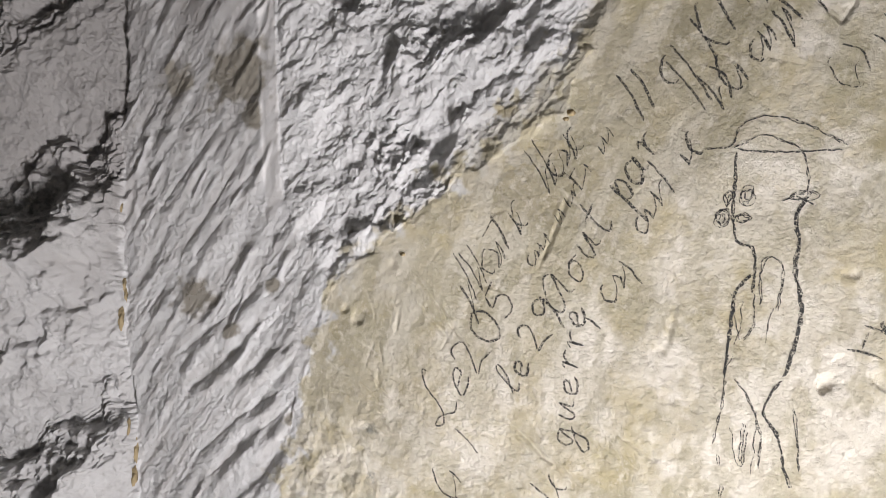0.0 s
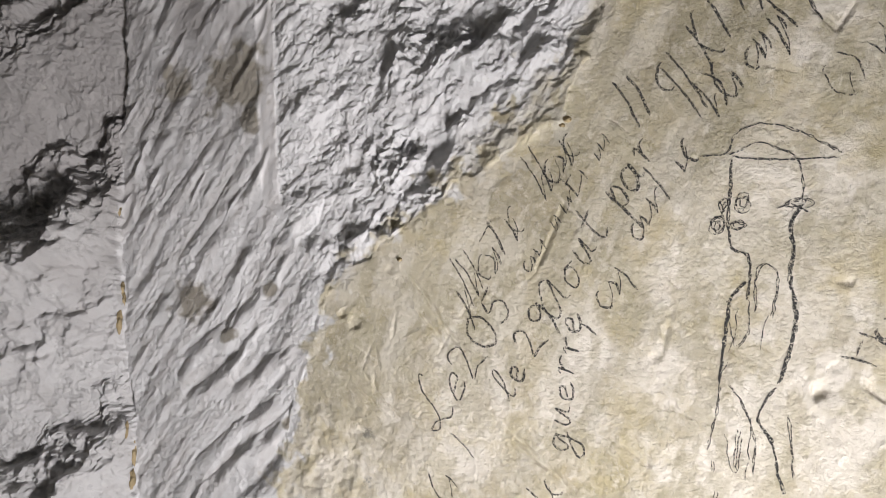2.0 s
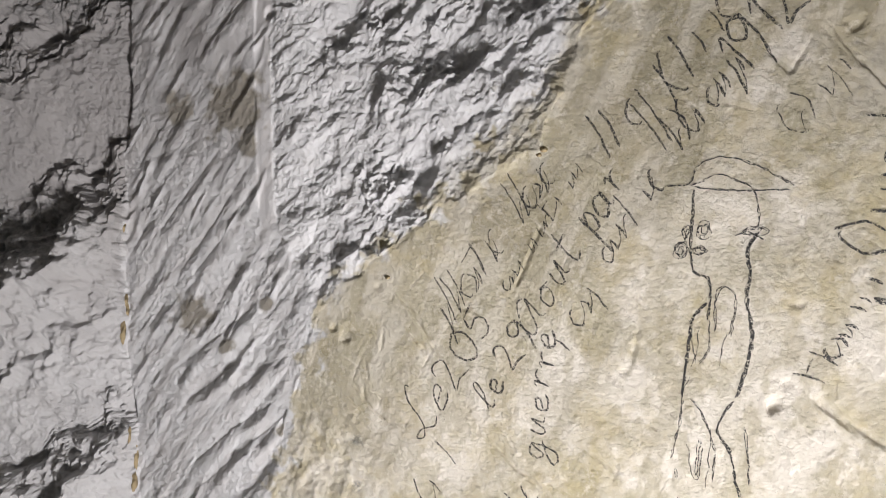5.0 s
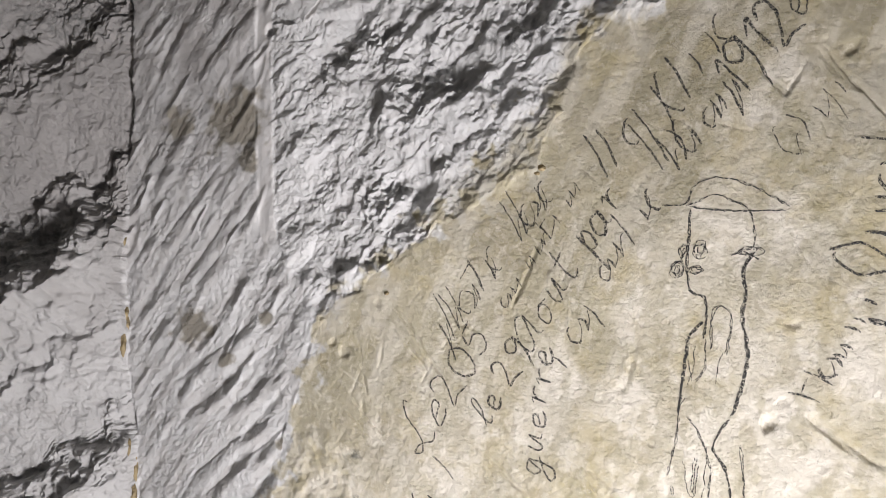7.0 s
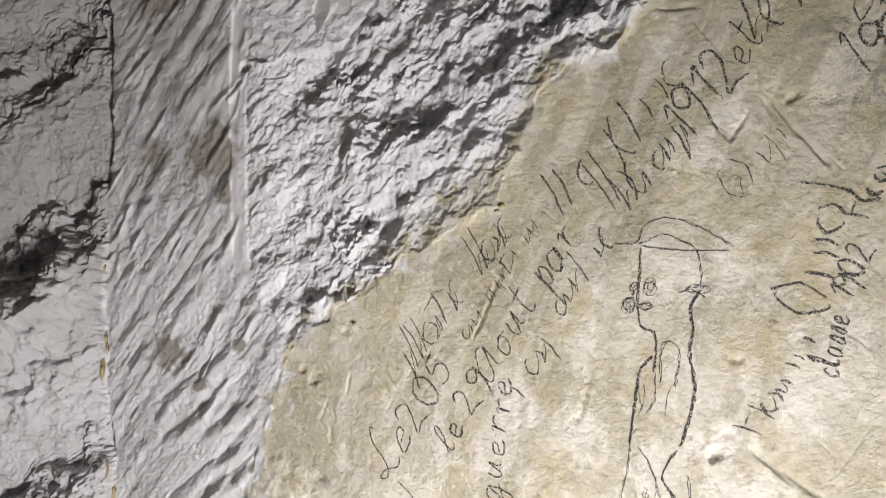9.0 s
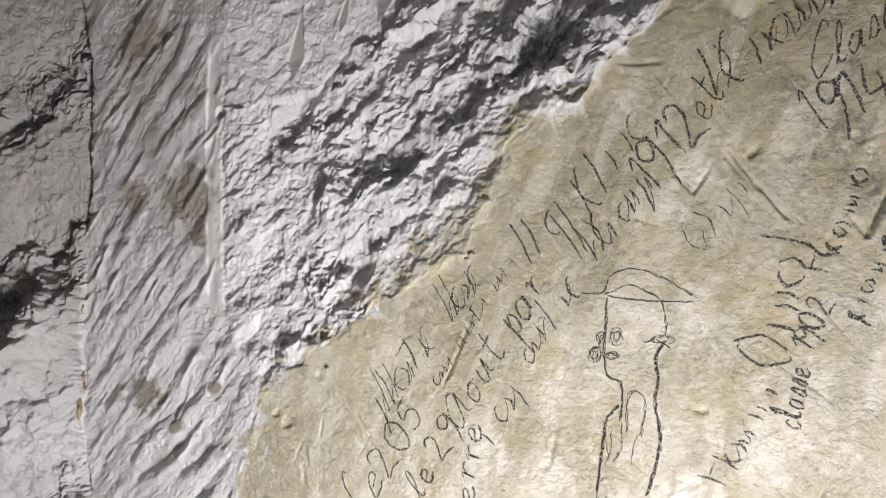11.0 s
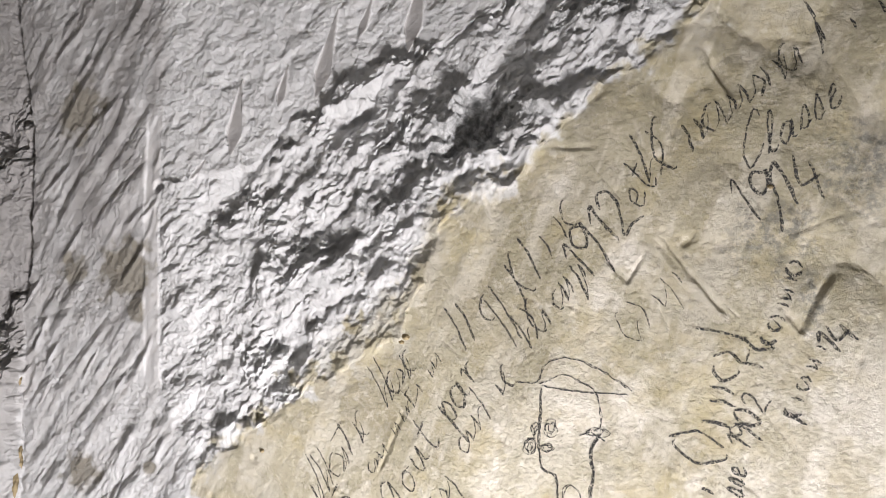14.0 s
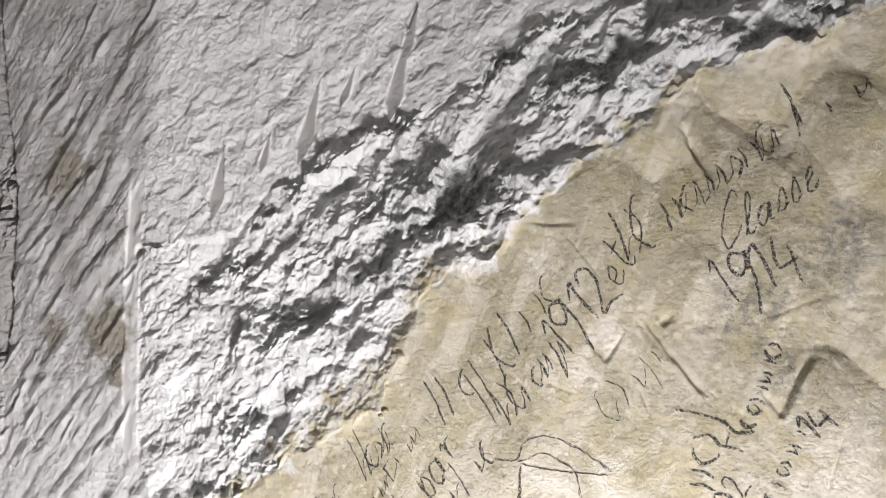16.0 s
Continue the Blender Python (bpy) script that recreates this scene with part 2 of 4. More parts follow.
def relief(x, z):
    """How far the rock stands out from its mean plane, in metres, and the shares of its kinds of surface."""
    wx, wz = x + 0.010 * fbm(x * 22, z * 22, 4, 11), z + 0.010 * fbm(x * 22, z * 22, 4, 51)
    jag = 0.004 * fbm(x * 60, z * 60, 3, 71)
    joint = line_of(JOINT, z, 1) + jag
    band_x = line_of(BAND_EDGE, z, 1) + 0.4 * jag
    low = line_of(LOW_EDGE, wx, 0)
    top = line_of(TOP_EDGE, wx, 0)
    left = x < joint
    band = (~left) & (x < band_x)
    rest = (~left) & ~band
    written = rest & (wz < low)
    upper = rest & (wz > top)
    broken = rest & ~written & ~upper

    grain = fbm(x * 170, z * 170, 3, 201)
    mid = fbm(x * 42, z * 42, 4, 231)
    # coordinates along and across the fall of the fracture
    ca, sa = math.cos(radians(38)), math.sin(radians(38))
    a, b = ca * wx + sa * wz, ca * wz - sa * wx

    # left block
    e = np.maximum(joint - x, 0)
    q = z - 0.60 * (x + 0.55) + 0.035 * fbm(x * 14, z * 14, 4, 301)
    steps = np.interp(q, [1.0, 1.20, 1.36, 1.45, 1.59, 1.618, 1.64, 1.735, 1.905, 2.07, 2.20, 2.30, 2.6],
                      [0.01, 0.02, 0.074, 0.002, 0.030, 0.048, 0.034, 0.100, -0.030, -0.004, -0.042, -0.02, -0.01])
    d_left = 0.50 * np.minimum(e, 0.35) - 0.006 * np.exp(-e / 0.006) + steps * (0.35 + 0.65 * smooth(0, 0.07, e)) - 0.012
    rough = smooth(-0.25, 0.5, fbm(x * 7 + 3, z * 7, 2, 331))
    dark_side = smooth(1.72, 1.79, q) * smooth(1.95, 1.89, q) + smooth(1.34, 1.38, q) * smooth(1.50, 1.45, q) + smooth(2.08, 2.12, q) * smooth(2.3, 2.2, q)
    rough = 0.22 + 0.4 * rough + 0.95 * dark_side
    d_left = d_left + np.clip(dark_side, 0, 1) * 0.014 * crumble(x * 14, q * 34, 5, 351, 0.55)
    d_left = d_left + rough * (0.018 * crumble(a * 7, b * 12, 6, 341, 0.38) + 0.004 * facets(a * 20, b * 36, 343))
    d_left = d_left + 0.0012 * crumble(x * 48, z * 60, 3, 347, 0.55) + 0.0010 * grain + 0.002 * mid

    # dressed band
    cb, sb = math.cos(radians(49)), math.sin(radians(49))
    p, r = cb * x + sb * z, cb * z - sb * x
    r2 = r + 0.004 * perlin(x * 9, z * 9, 401)
    worn = smooth(-0.35, 0.45, fbm(x * 9, z * 9, 3, 405))
    d_band = (0.35 + 0.65 * worn) * (0.0046 * perlin(p * 5, r2 * 24, 411) + 0.0026 * fbm(p * 5, r2 * 52, 4, 421, 0.5))
    d_band = d_band + 0.0012 * facets(p * 14, r2 * 48, 433) + 0.0016 * crumble(x * 40, z * 40, 4, 435, 0.45) + 0.0008 * grain + 0.0016 * mid
    d_band = d_band + 0.006 * perlin(x * 5, z * 5, 441)
    d_band = d_band + 0.0008 * facets(x * 190, z * 190, 437) - 0.018 + 0.060 * (x + 0.55)
    d_band = d_band + np.interp(z, [1.2, 1.7, 1.85, 2.05, 2.3], [0.004, 0.0, 0.008, 0.012, 0.014])
    for k, pts in enumerate(GROOVES):
        dist, sign, place = along(x + 0.2 * jag, z + 0.3 * jag, pts)
        fade = smooth(0, 0.2, place) * smooth(1.0, 0.75, place)
        wide = 0.010 + 0.003 * (k % 3)
        d_band = d_band + fade * (np.where(sign > 0, 0.0050, 0.0) * np.exp(-((dist - 0.014) / 0.014) ** 2) - 0.0034 * np.exp(-(dist / wide) ** 2))
    # the smooth cut along its edge falls back to the broken rock
    cut = smooth(1.70, 1.76, z) * smooth(2.20, 2.10, z)
    back = smooth(-0.002, 0.008, x - band_x)
    strip = cut * smooth(-0.031, -0.025, x - band_x + 0.3 * jag) * smooth(0.004, -0.001, x - band_x)
    level = -0.020 + 0.060 * (x + 0.55) + np.interp(z, [1.2, 1.7, 1.85, 2.05, 2.3], [0.004, 0.0, 0.008, 0.012, 0.014])
    d_band = d_band * (1 - 0.94 * strip) + 0.94 * strip * (level + 0.0004 * perlin(x * 260, z * 9, 445)) - 0.010 * cut * back

    # broken rock
    share = np.clip((wz - low) / np.maximum(top - low, 0.05), 0, 1)
    lean = np.interp(x, [-0.30, -0.22, -0.10, 0.05, 0.20, 0.40, 0.60], [0.022, 0.016, -0.010, -0.030, -0.036, -0.026, -0.018])
    d_brk = lean * share - 0.006 * smooth(0.0, 0.05, wz - low) * smooth(0.2, 0.0, x)
    amp = 0.62 + 0.45 * smooth(-0.1, 0.15, x) * smooth(1.75, 1.95, z) + 0.15 * np.exp(-(((x - 0.25) / 0.12) ** 2 + ((z - 2.08) / 0.07) ** 2))
    d_brk = d_brk + amp * (0.015 * facets(a * 8, b * 15, 511) + 0.030 * crumble(a * 7, b * 14, 6, 513, 0.40) + 0.009 * facets(a * 15 + mid, b * 28 + mid, 515))
    d_brk = d_brk + 0.0016 * crumble(wx * 45, wz * 60, 3, 517, 0.55) + 0.0009 * grain
    sharp = (smooth(0.05, -0.02, x) + smooth(0.20, 0.26, x)) * smooth(-0.2, 0.5, fbm(x * 18, z * 18, 2, 521))
    d_brk = d_brk - 0.016 * sharp * smooth(0.0, 0.014, wz - low) * np.exp(-np.maximum(wz - low, 0) / 0.05)
    crag = np.zeros(x.shape)
    patchy = fbm(a * 16, b * 9, 2, 525)
    for k, (pts, high, run) in enumerate(LEDGES):
        dist, sign, place = along(wx + 2.0 * jag, wz + 2.6 * jag, pts)
        fade = smooth(0, 0.12, place) * smooth(1.0, 0.86, place)
        side = dist * sign
        fade = fade * smooth(-0.55, 0.15, patchy)
        spread, soften = (2.3, 0.8) if pts[-1][0] < 0.18 else (1.8, 0.62)
        d_brk = d_brk + fade * high * soften * (smooth(-0.010 * spread, 0.009 * spread, side) * np.exp(-np.maximum(side, 0) / run) - 0.25 * np.exp(-((side + 0.008) / 0.008) ** 2))
        crag = np.maximum(crag, fade * np.exp(-((side + 0.004) / 0.020) ** 2))
    d_brk = d_brk + crag * (0.018 * crumble(a * 24, b * 40, 5, 531, 0.55) + 0.004 * facets(a * 40, b * 75, 533))

    # upper hewn face
    d_up = lean + 0.005 * perlin(x * 6, z * 6, 601) + 0.008 * crumble(a * 8, b * 13, 5, 611, 0.45) + 0.003 * facets(a * 28, b * 40, 613)
    d_up = d_up + 0.0018 * crumble(x * 42, z * 52, 3, 615, 0.55) + 0.0008 * grain + 0.0015 * mid
    marks = np.zeros(x.shape)
    for tip, foot in PICK_MARKS:
        ax, az = foot[0] - tip[0], foot[1] - tip[1]
        length = math.hypot(ax, az)
        s = ((x - tip[0]) * ax + (z - tip[1]) * az) / length ** 2
        t = ((x - tip[0]) * az - (z - tip[1]) * ax) / length
        leaf = np.clip(np.minimum(s / 0.7, (1.04 - s) / 0.28), 0, 1)
        half = 0.0010 + 0.0125 * min(1.0, length / 0.11) * leaf
        mark = (s > -0.02) & (s < 1.03) & (np.abs(t) < half)
        marks = np.maximum(marks, mark * 1.0)
        d_up = np.where(mark, lean + 0.002 - 0.34 * (t + half) + 0.0004 * grain, d_up)

    # written face
    d_wr = 0.005 * perlin(x * 4, z * 4, 701) + 0.0028 * perlin(x * 11, z * 11, 711) + 0.0004 * grain + 0.0007 * mid
    c2, s2 = math.cos(radians(-52)), math.sin(radians(-52))
    pp, rr = c2 * x + s2 * z, c2 * z - s2 * x
    d_wr = d_wr + 0.0009 * perlin(pp * 6, rr * 70, 721)
    uneven = smooth(0.40, 0.62, x + 0.5 * (z - 1.9)) * smooth(1.72, 1.86, z)
    d_wr = d_wr + uneven * (0.026 * facets(pp * 7, rr * 12, 731) + 0.007 * facets(a * 18, b * 15, 741)) + 0.0012 * facets(pp * 16, rr * 40, 743)
    d_wr = d_wr + 0.0008 * facets(x * 95, z * 95, 745)
    flute = smooth(0.36, 0.28, x) * smooth(0.14, 0.2, x) * smooth(1.84, 1.92, z)
    d_wr = d_wr + flute * 0.004 * perlin(x * 45 + 4 * z, z * 8, 751)
    d_wr = d_wr + smooth(-0.10, -0.17, x) * smooth(1.46, 1.38, z) * 0.003 * mid
    for pts, deep, wide in SCRATCHES:
        dist, sign, place = along(x + 0.25 * jag, z + 0.25 * jag, pts)
        deep = 0.85 * deep * smooth(0.0, 0.25, place) * smooth(1.0, 0.7, place)
        d_wr = d_wr - deep * np.exp(-(dist / wide) ** 2) + 0.35 * deep * np.exp(-((dist - 2.2 * wide) / wide) ** 2) * (sign > 0)
    chip = smooth(0.006, -0.002, np.abs(x - 0.441 - 0.35 * (z - 1.883)) + 0.7 * np.abs(z - 1.888) - 0.030)
    d_wr = d_wr - 0.0008 * chip

    lip = smooth(0.0, 0.020, low - wz)
    d = np.where(left, d_left, np.where(band, d_band, np.where(upper, d_up, np.where(written, d_wr * (0.4 + 0.6 * lip), d_brk))))
    across = smooth(-0.004, 0.004, x - joint)
    d = np.where(np.abs(x - joint) < 0.004, d_left * (1 - across) + d_band * across, d)
    # ease the seam between broken rock and its neighbours
    blur = np.interp(x, [-0.1, 0.05, 0.12, 0.2, 0.26], [0.014, 0.03, 0.045, 0.03, 0.014])
    near_low = np.exp(-((wz - low) / blur) ** 2) * rest
    d = d * (1 - 0.5 * near_low) + 0.5 * near_low * (0.5 * d_wr + 0.5 * d_brk)
    edge = np.exp(-((x - band_x) / 0.010) ** 2) * (~left)
    other = np.where(wz < low, d_wr, np.where(wz > top, d_up, d_brk))
    d = d * (1 - edge * 0.8) + edge * 0.8 * (d_band * 0.5 + other * 0.5)
    d = d - 0.0035 * np.exp(-np.abs(x - joint) / 0.004) * (0.6 + 0.8 * perlin(x * 8, z * 14, 771))
    for sx, sz, rad, deep in PITS:
        d = d - 0.8 * deep * np.exp(-(((x - sx + 0.8 * jag) ** 2 + (z - sz + 0.4 * mid * rad) ** 2) / rad ** 2) ** 2) * (1 + 0.7 * mid)

    soft = 0.032 * fbm(x * 30, z * 30, 4, 801, 0.6)
    wide = np.interp(x, [-0.1, 0.02, 0.08, 0.19, 0.24], [1.0, 1.6, 3.2, 2.2, 1.0])
    patina = smooth(-0.022 * wide, 0.014, low - wz + soft * wide) * smooth(-0.024, 0.022, x - band_x + 1.3 * soft) * (x > joint)
    patina = np.maximum(patina, 0.75 * smooth(0.085, 0.0, wz - low + soft) * smooth(-0.05, 0.12, x) * smooth(2.02, 1.9, z) * rest)
    region = np.where(left, 0, np.where(band, 1, np.where(written, 3, 2)))
    return d, region, patina, marks * upper, strip * band


D, REGION, PATINA, MARKS, STRIP = relief(X, Z)


def stamp_marks():
    """Small scratches, crumbs and chips over the written face."""
    rng = random.Random(5)

    def window(x0, x1, z0, z1):
        return slice(np.searchsorted(ZS, z0), np.searchsorted(ZS, z1)), slice(np.searchsorted(XS, x0), np.searchsorted(XS, x1))

    for k in range(130):
        cx, cz = rng.uniform(-0.22, 0.80), rng.uniform(1.2, 2.3)
        way = radians(rng.gauss(-50, 10) if k % 5 else rng.gauss(62, 12))
        half = rng.uniform(0.008, 0.045)
        dx, dz = math.cos(way) * half, math.sin(way) * half
        rows, cols = window(cx - half - 0.01, cx + half + 0.01, cz - half - 0.01, cz + half + 0.01)
        if D[rows, cols].size < 4:
            continue
        dist, sign, place = along(X[rows, cols], Z[rows, cols], [(cx - dx, cz - dz), (cx + dx, cz + dz)])
        fade = np.clip(np.minimum(place, 1 - place) * 5, 0, 1) * (REGION[rows, cols] == 3)
        thin = rng.uniform(0.0014, 0.0022)
        line = fade * np.exp(-(dist / thin) ** 2)
        D[rows, cols] -= rng.uniform(0.0005, 0.0018) * line
        SCRAPED[rows, cols] = np.maximum(SCRAPED[rows, cols], rng.uniform(0.1, 0.6) * line)
    for k in range(85):
        cx, cz = rng.uniform(-0.56, -0.22), rng.uniform(1.2, 2.5)
        way, half = radians(rng.gauss(49, 9)), rng.uniform(0.012, 0.055)
        dx, dz = math.cos(way) * half, math.sin(way) * half
        rows, cols = window(cx - half - 0.02, cx + half + 0.02, cz - half - 0.02, cz + half + 0.02)
        bent = 0.006 * perlin(X[rows, cols] * 20 + k, Z[rows, cols] * 20, 991)
        dist, sign, place = along(X[rows, cols] + bent, Z[rows, cols], [(cx - dx, cz - dz), (cx + dx, cz + dz)])
        fade = np.clip(np.minimum(place, 1 - place) * 4, 0, 1) * (REGION[rows, cols] == 1)
        thin, deep = rng.uniform(0.004, 0.009), rng.uniform(0.0014, 0.0040)
        D[rows, cols] += fade * deep * (1.1 * np.exp(-(dist / (0.8 * thin)) ** 2) - 0.7 * np.exp(-((dist - 2.2 * thin) / (1.5 * thin)) ** 2) * (sign < 0))
    for k in range(420):
        cx, cz, rad = rng.uniform(-0.24, 0.82), rng.uniform(1.2, 2.3), rng.uniform(0.002, 0.0065)
        rows, cols = window(cx - 3 * rad, cx + 3 * rad, cz - 3 * rad, cz + 3 * rad)
        if D[rows, cols].size < 4:
            continue
        turn = rng.uniform(0, 3.14)
        u = (X[rows, cols] - cx) * math.cos(turn) + (Z[rows, cols] - cz) * math.sin(turn)
        v = (Z[rows, cols] - cz) * math.cos(turn) - (X[rows, cols] - cx) * math.sin(turn)
        bump = np.exp(-((u / rad) ** 2 + (v / (rad * rng.uniform(0.4, 0.8))) ** 2))
        D[rows, cols] += rng.choice((1, 1, -1)) * rng.uniform(0.2, 0.42) * rad * bump * (REGION[rows, cols] == 3)


SCRAPED = np.zeros(X.shape)
stamp_marks()


def worn_smooth(field, rounds):
    for k in range(rounds):
        padded = np.pad(field, 1, mode="edge")
        field = 0.25 * padded[1:-1, :-2] + 0.5 * padded[1:-1, 1:-1] + 0.25 * padded[1:-1, 2:]
        padded = np.pad(field, 1, mode="edge")
        field = 0.25 * padded[:-2, 1:-1] + 0.5 * padded[1:-1, 1:-1] + 0.25 * padded[2:, 1:-1]
    return field


# damp has rounded the broken edges; the joint and the pick marks stay crisp
WEAR = np.array([0.25, 0.45, 0.25, 0.35])[REGION] * (1 - 0.8 * MARKS) * smooth(0.004, 0.016, np.abs(X - line_of(JOINT, Z, 1)))
WEAR = WEAR * (X > -0.94) * (X < 0.85) * (Z > 1.17) * (Z < 2.63)
ROUND = worn_smooth(D, 3)
BROAD = worn_smooth(ROUND, 36)
D = D + WEAR * (ROUND - D) + WEAR * np.array([0.45, 0.20, 0.45, 0.0])[REGION] * (worn_smooth(ROUND, 2) - BROAD)


def plane_y(x, z):
    return 0.118 - 0.379 * x - 0.17 * (z - 1.8)


Y = plane_y(X, Z) - D


def on_wall(x, z, lift):
    """The y of the rock surface at x, z, raised towards the room by lift."""
    i = np.clip(np.searchsorted(XS, x) - 1, 0, len(XS) - 2)
    j = np.clip(np.searchsorted(ZS, z) - 1, 0, len(ZS) - 2)
    u, v = (x - XS[i]) / (XS[i + 1] - XS[i]), (z - ZS[j]) / (ZS[j + 1] - ZS[j])
    y = (Y[j, i] * (1 - u) + Y[j, i + 1] * u) * (1 - v) + (Y[j + 1, i] * (1 - u) + Y[j + 1, i + 1] * u) * v
    return float(y) - lift


# ---- materials ----
def nodes_of(name):
    m = bpy.data.materials.new(name)
    m.use_nodes = True
    return m, m.node_tree.nodes, m.node_tree.links, m.node_tree.nodes["Principled BSDF"]


def mixer(n, l, fac, a, b):
    mix = n.new("ShaderNodeMix")
    mix.data_type = "RGBA"
    for slot, v in ((mix.inputs[0], fac), (mix.inputs[6], a), (mix.inputs[7], b)):
        if isinstance(v, (tuple, float, int)):
            slot.default_value = (*v, 1) if isinstance(v, tuple) else v
        else:
            l.new(v, slot)
    return mix.outputs[2]


def noise_at(n, l, co, scale, detail=4.0, low=0.35, high=0.65, rough=0.6):
    t = n.new("ShaderNodeTexNoise")
    t.inputs["Scale"].default_value, t.inputs["Detail"].default_value, t.inputs["Roughness"].default_value = scale, detail, rough
    l.new(co, t.inputs["Vector"])
    r = n.new("ShaderNodeMapRange")
    r.inputs[1].default_value, r.inputs[2].default_value = low, high
    l.new(t.outputs["Fac"], r.inputs[0])
    return r.outputs[0]


def times(n, l, a, b):
    m = n.new("ShaderNodeMath")
    m.operation = "MULTIPLY"
    for slot, v in zip(m.inputs, (a, b)):
        if isinstance(v, float):
            slot.default_value = v
        else:
            l.new(v, slot)
    return m.outputs[0]


def rock_material():
    m, n, l, shader = nodes_of("limestone")
    co = n.new("ShaderNodeTexCoord").outputs["Object"]

    def share(name):
        at = n.new("ShaderNodeAttribute")
        at.attribute_name = name
        return at.outputs["Fac"]

    white = mixer(n, l, noise_at(n, l, co, 9), (0.70, 0.694, 0.694), (0.80, 0.794, 0.794))
    white = mixer(n, l, times(n, l, noise_at(n, l, co, 70, 5, 0.55, 0.75), 0.35), white, (0.52, 0.50, 0.49))
    cream = mixer(n, l, noise_at(n, l, co, 7, 5, 0.38, 0.62), (0.455, 0.410, 0.278), (0.55, 0.497, 0.358))
    cream = mixer(n, l, times(n, l, noise_at(n, l, co, 26, 6, 0.5, 0.72), 0.6), cream, (0.37, 0.32, 0.21))
    cream = mixer(n, l, times(n, l, noise_at(n, l, co, 95, 6, 0.54, 0.68, 0.7), 0.65), cream, (0.72, 0.67, 0.56))
    cream = mixer(n, l, times(n, l, noise_at(n, l, co, 140, 5, 0.60, 0.74, 0.7), 0.6), cream, (0.27, 0.23, 0.15))
    cream = mixer(n, l, times(n, l, noise_at(n, l, co, 17, 6, 0.55, 0.70, 0.65), 0.6), cream, (0.50, 0.415, 0.235))
    cream = mixer(n, l, times(n, l, noise_at(n, l, co, 38, 6, 0.54, 0.62, 0.7), 0.45), cream, (0.70, 0.645, 0.53))
    white = mixer(n, l, times(n, l, share("streak"), 0.5), white, (0.60, 0.575, 0.56))
    col = mixer(n, l, share("patina"), white, cream)
    col = mixer(n, l, times(n, l, share("olive"), 0.4), col, (0.31, 0.268, 0.18))
    col = mixer(n, l, times(n, l, share("mottle"), 0.62), col, (0.75, 0.695, 0.585))
    # dull grey of the stone, which also paints the light's falloff towards the top
    col = mixer(n, l, times(n, l, share("dull_shade"), 0.85), col, (0.33, 0.308, 0.298))
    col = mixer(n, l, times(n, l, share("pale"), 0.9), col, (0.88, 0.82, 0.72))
    ochre = times(n, l, share("patina"), noise_at(n, l, co, 11, 7, 0.52, 0.66, 0.7))
    col = mixer(n, l, times(n, l, ochre, 0.65), col, (0.53, 0.448, 0.245))
    blotch = times(n, l, share("patina"), noise_at(n, l, co, 24, 6, 0.50, 0.66, 0.68))
    col = mixer(n, l, times(n, l, blotch, 0.3), col, (0.54, 0.45, 0.28))
    flake = times(n, l, share("patina"), noise_at(n, l, co, 48, 7, 0.55, 0.64, 0.72))
    col = mixer(n, l, times(n, l, flake, 0.5), col, (0.80, 0.755, 0.67))
    col = mixer(n, l, times(n, l, share("brown"), 0.95), col, (0.27, 0.243, 0.198))
    # speckled dark: the stains and the shade painted into the clefts
    sooty_shade = times(n, l, share("soot_shade"), noise_at(n, l, co, 90, 7, 0.44, 0.56, 0.75))
    col = mixer(n, l, times(n, l, sooty_shade, 0.65), col, (0.13, 0.135, 0.13))
    specks = noise_at(n, l, co, 260, 2, 0.68, 0.74)
    col = mixer(n, l, times(n, l, specks, 0.5), col, (0.30, 0.27, 0.22))
    l.new(col, shader.inputs["Base Color"])
    gloss = n.new("ShaderNodeMapRange")
    gloss.inputs[3].default_value, gloss.inputs[4].default_value = 0.24, 0.46
    l.new(noise_at(n, l, co, 22, 4, 0.3, 0.7), gloss.inputs[0])
    matt = n.new("ShaderNodeMath")
    matt.operation = "MULTIPLY_ADD"
    matt.inputs[1].default_value = 0.45
    l.new(share("tooled"), matt.inputs[0])
    l.new(gloss.outputs[0], matt.inputs[2])
    l.new(matt.outputs[0], shader.inputs["Roughness"])
    shader.inputs["Specular IOR Level"].default_value = 0.75
    bump = n.new("ShaderNodeBump")
    bump.inputs["Distance"].default_value = 0.0040
    grip = n.new("ShaderNodeMapRange")
    grip.inputs[3].default_value, grip.inputs[4].default_value = 1.0, 0.95
    l.new(share("patina"), grip.inputs[0])
    flat = n.new("ShaderNodeMapRange")
    flat.inputs[3].default_value, flat.inputs[4].default_value = 1.0, 0.3
    l.new(share("tooled"), flat.inputs[0])
    l.new(times(n, l, grip.outputs[0], flat.outputs[0]), bump.inputs["Strength"])
    l.new(noise_at(n, l, co, 110, 8, 0.2, 0.8, 0.78), bump.inputs["Height"])
    l.new(bump.outputs[0], shader.inputs["Normal"])
    return m


def charcoal_material():
    m, n, l, shader = nodes_of("charcoal")
    co = n.new("ShaderNodeTexCoord").outputs["Object"]
    l.new(mixer(n, l, noise_at(n, l, co, 150), (0.016, 0.016, 0.017), (0.06, 0.057, 0.054)), shader.inputs["Base Color"])
    shader.inputs["Roughness"].default_value = 0.9
    keep = times(n, l, noise_at(n, l, co, 420, 5, 0.40, 0.54), noise_at(n, l, co, 130, 3, 0.26, 0.46))
    l.new(keep, shader.inputs["Alpha"])
    return m


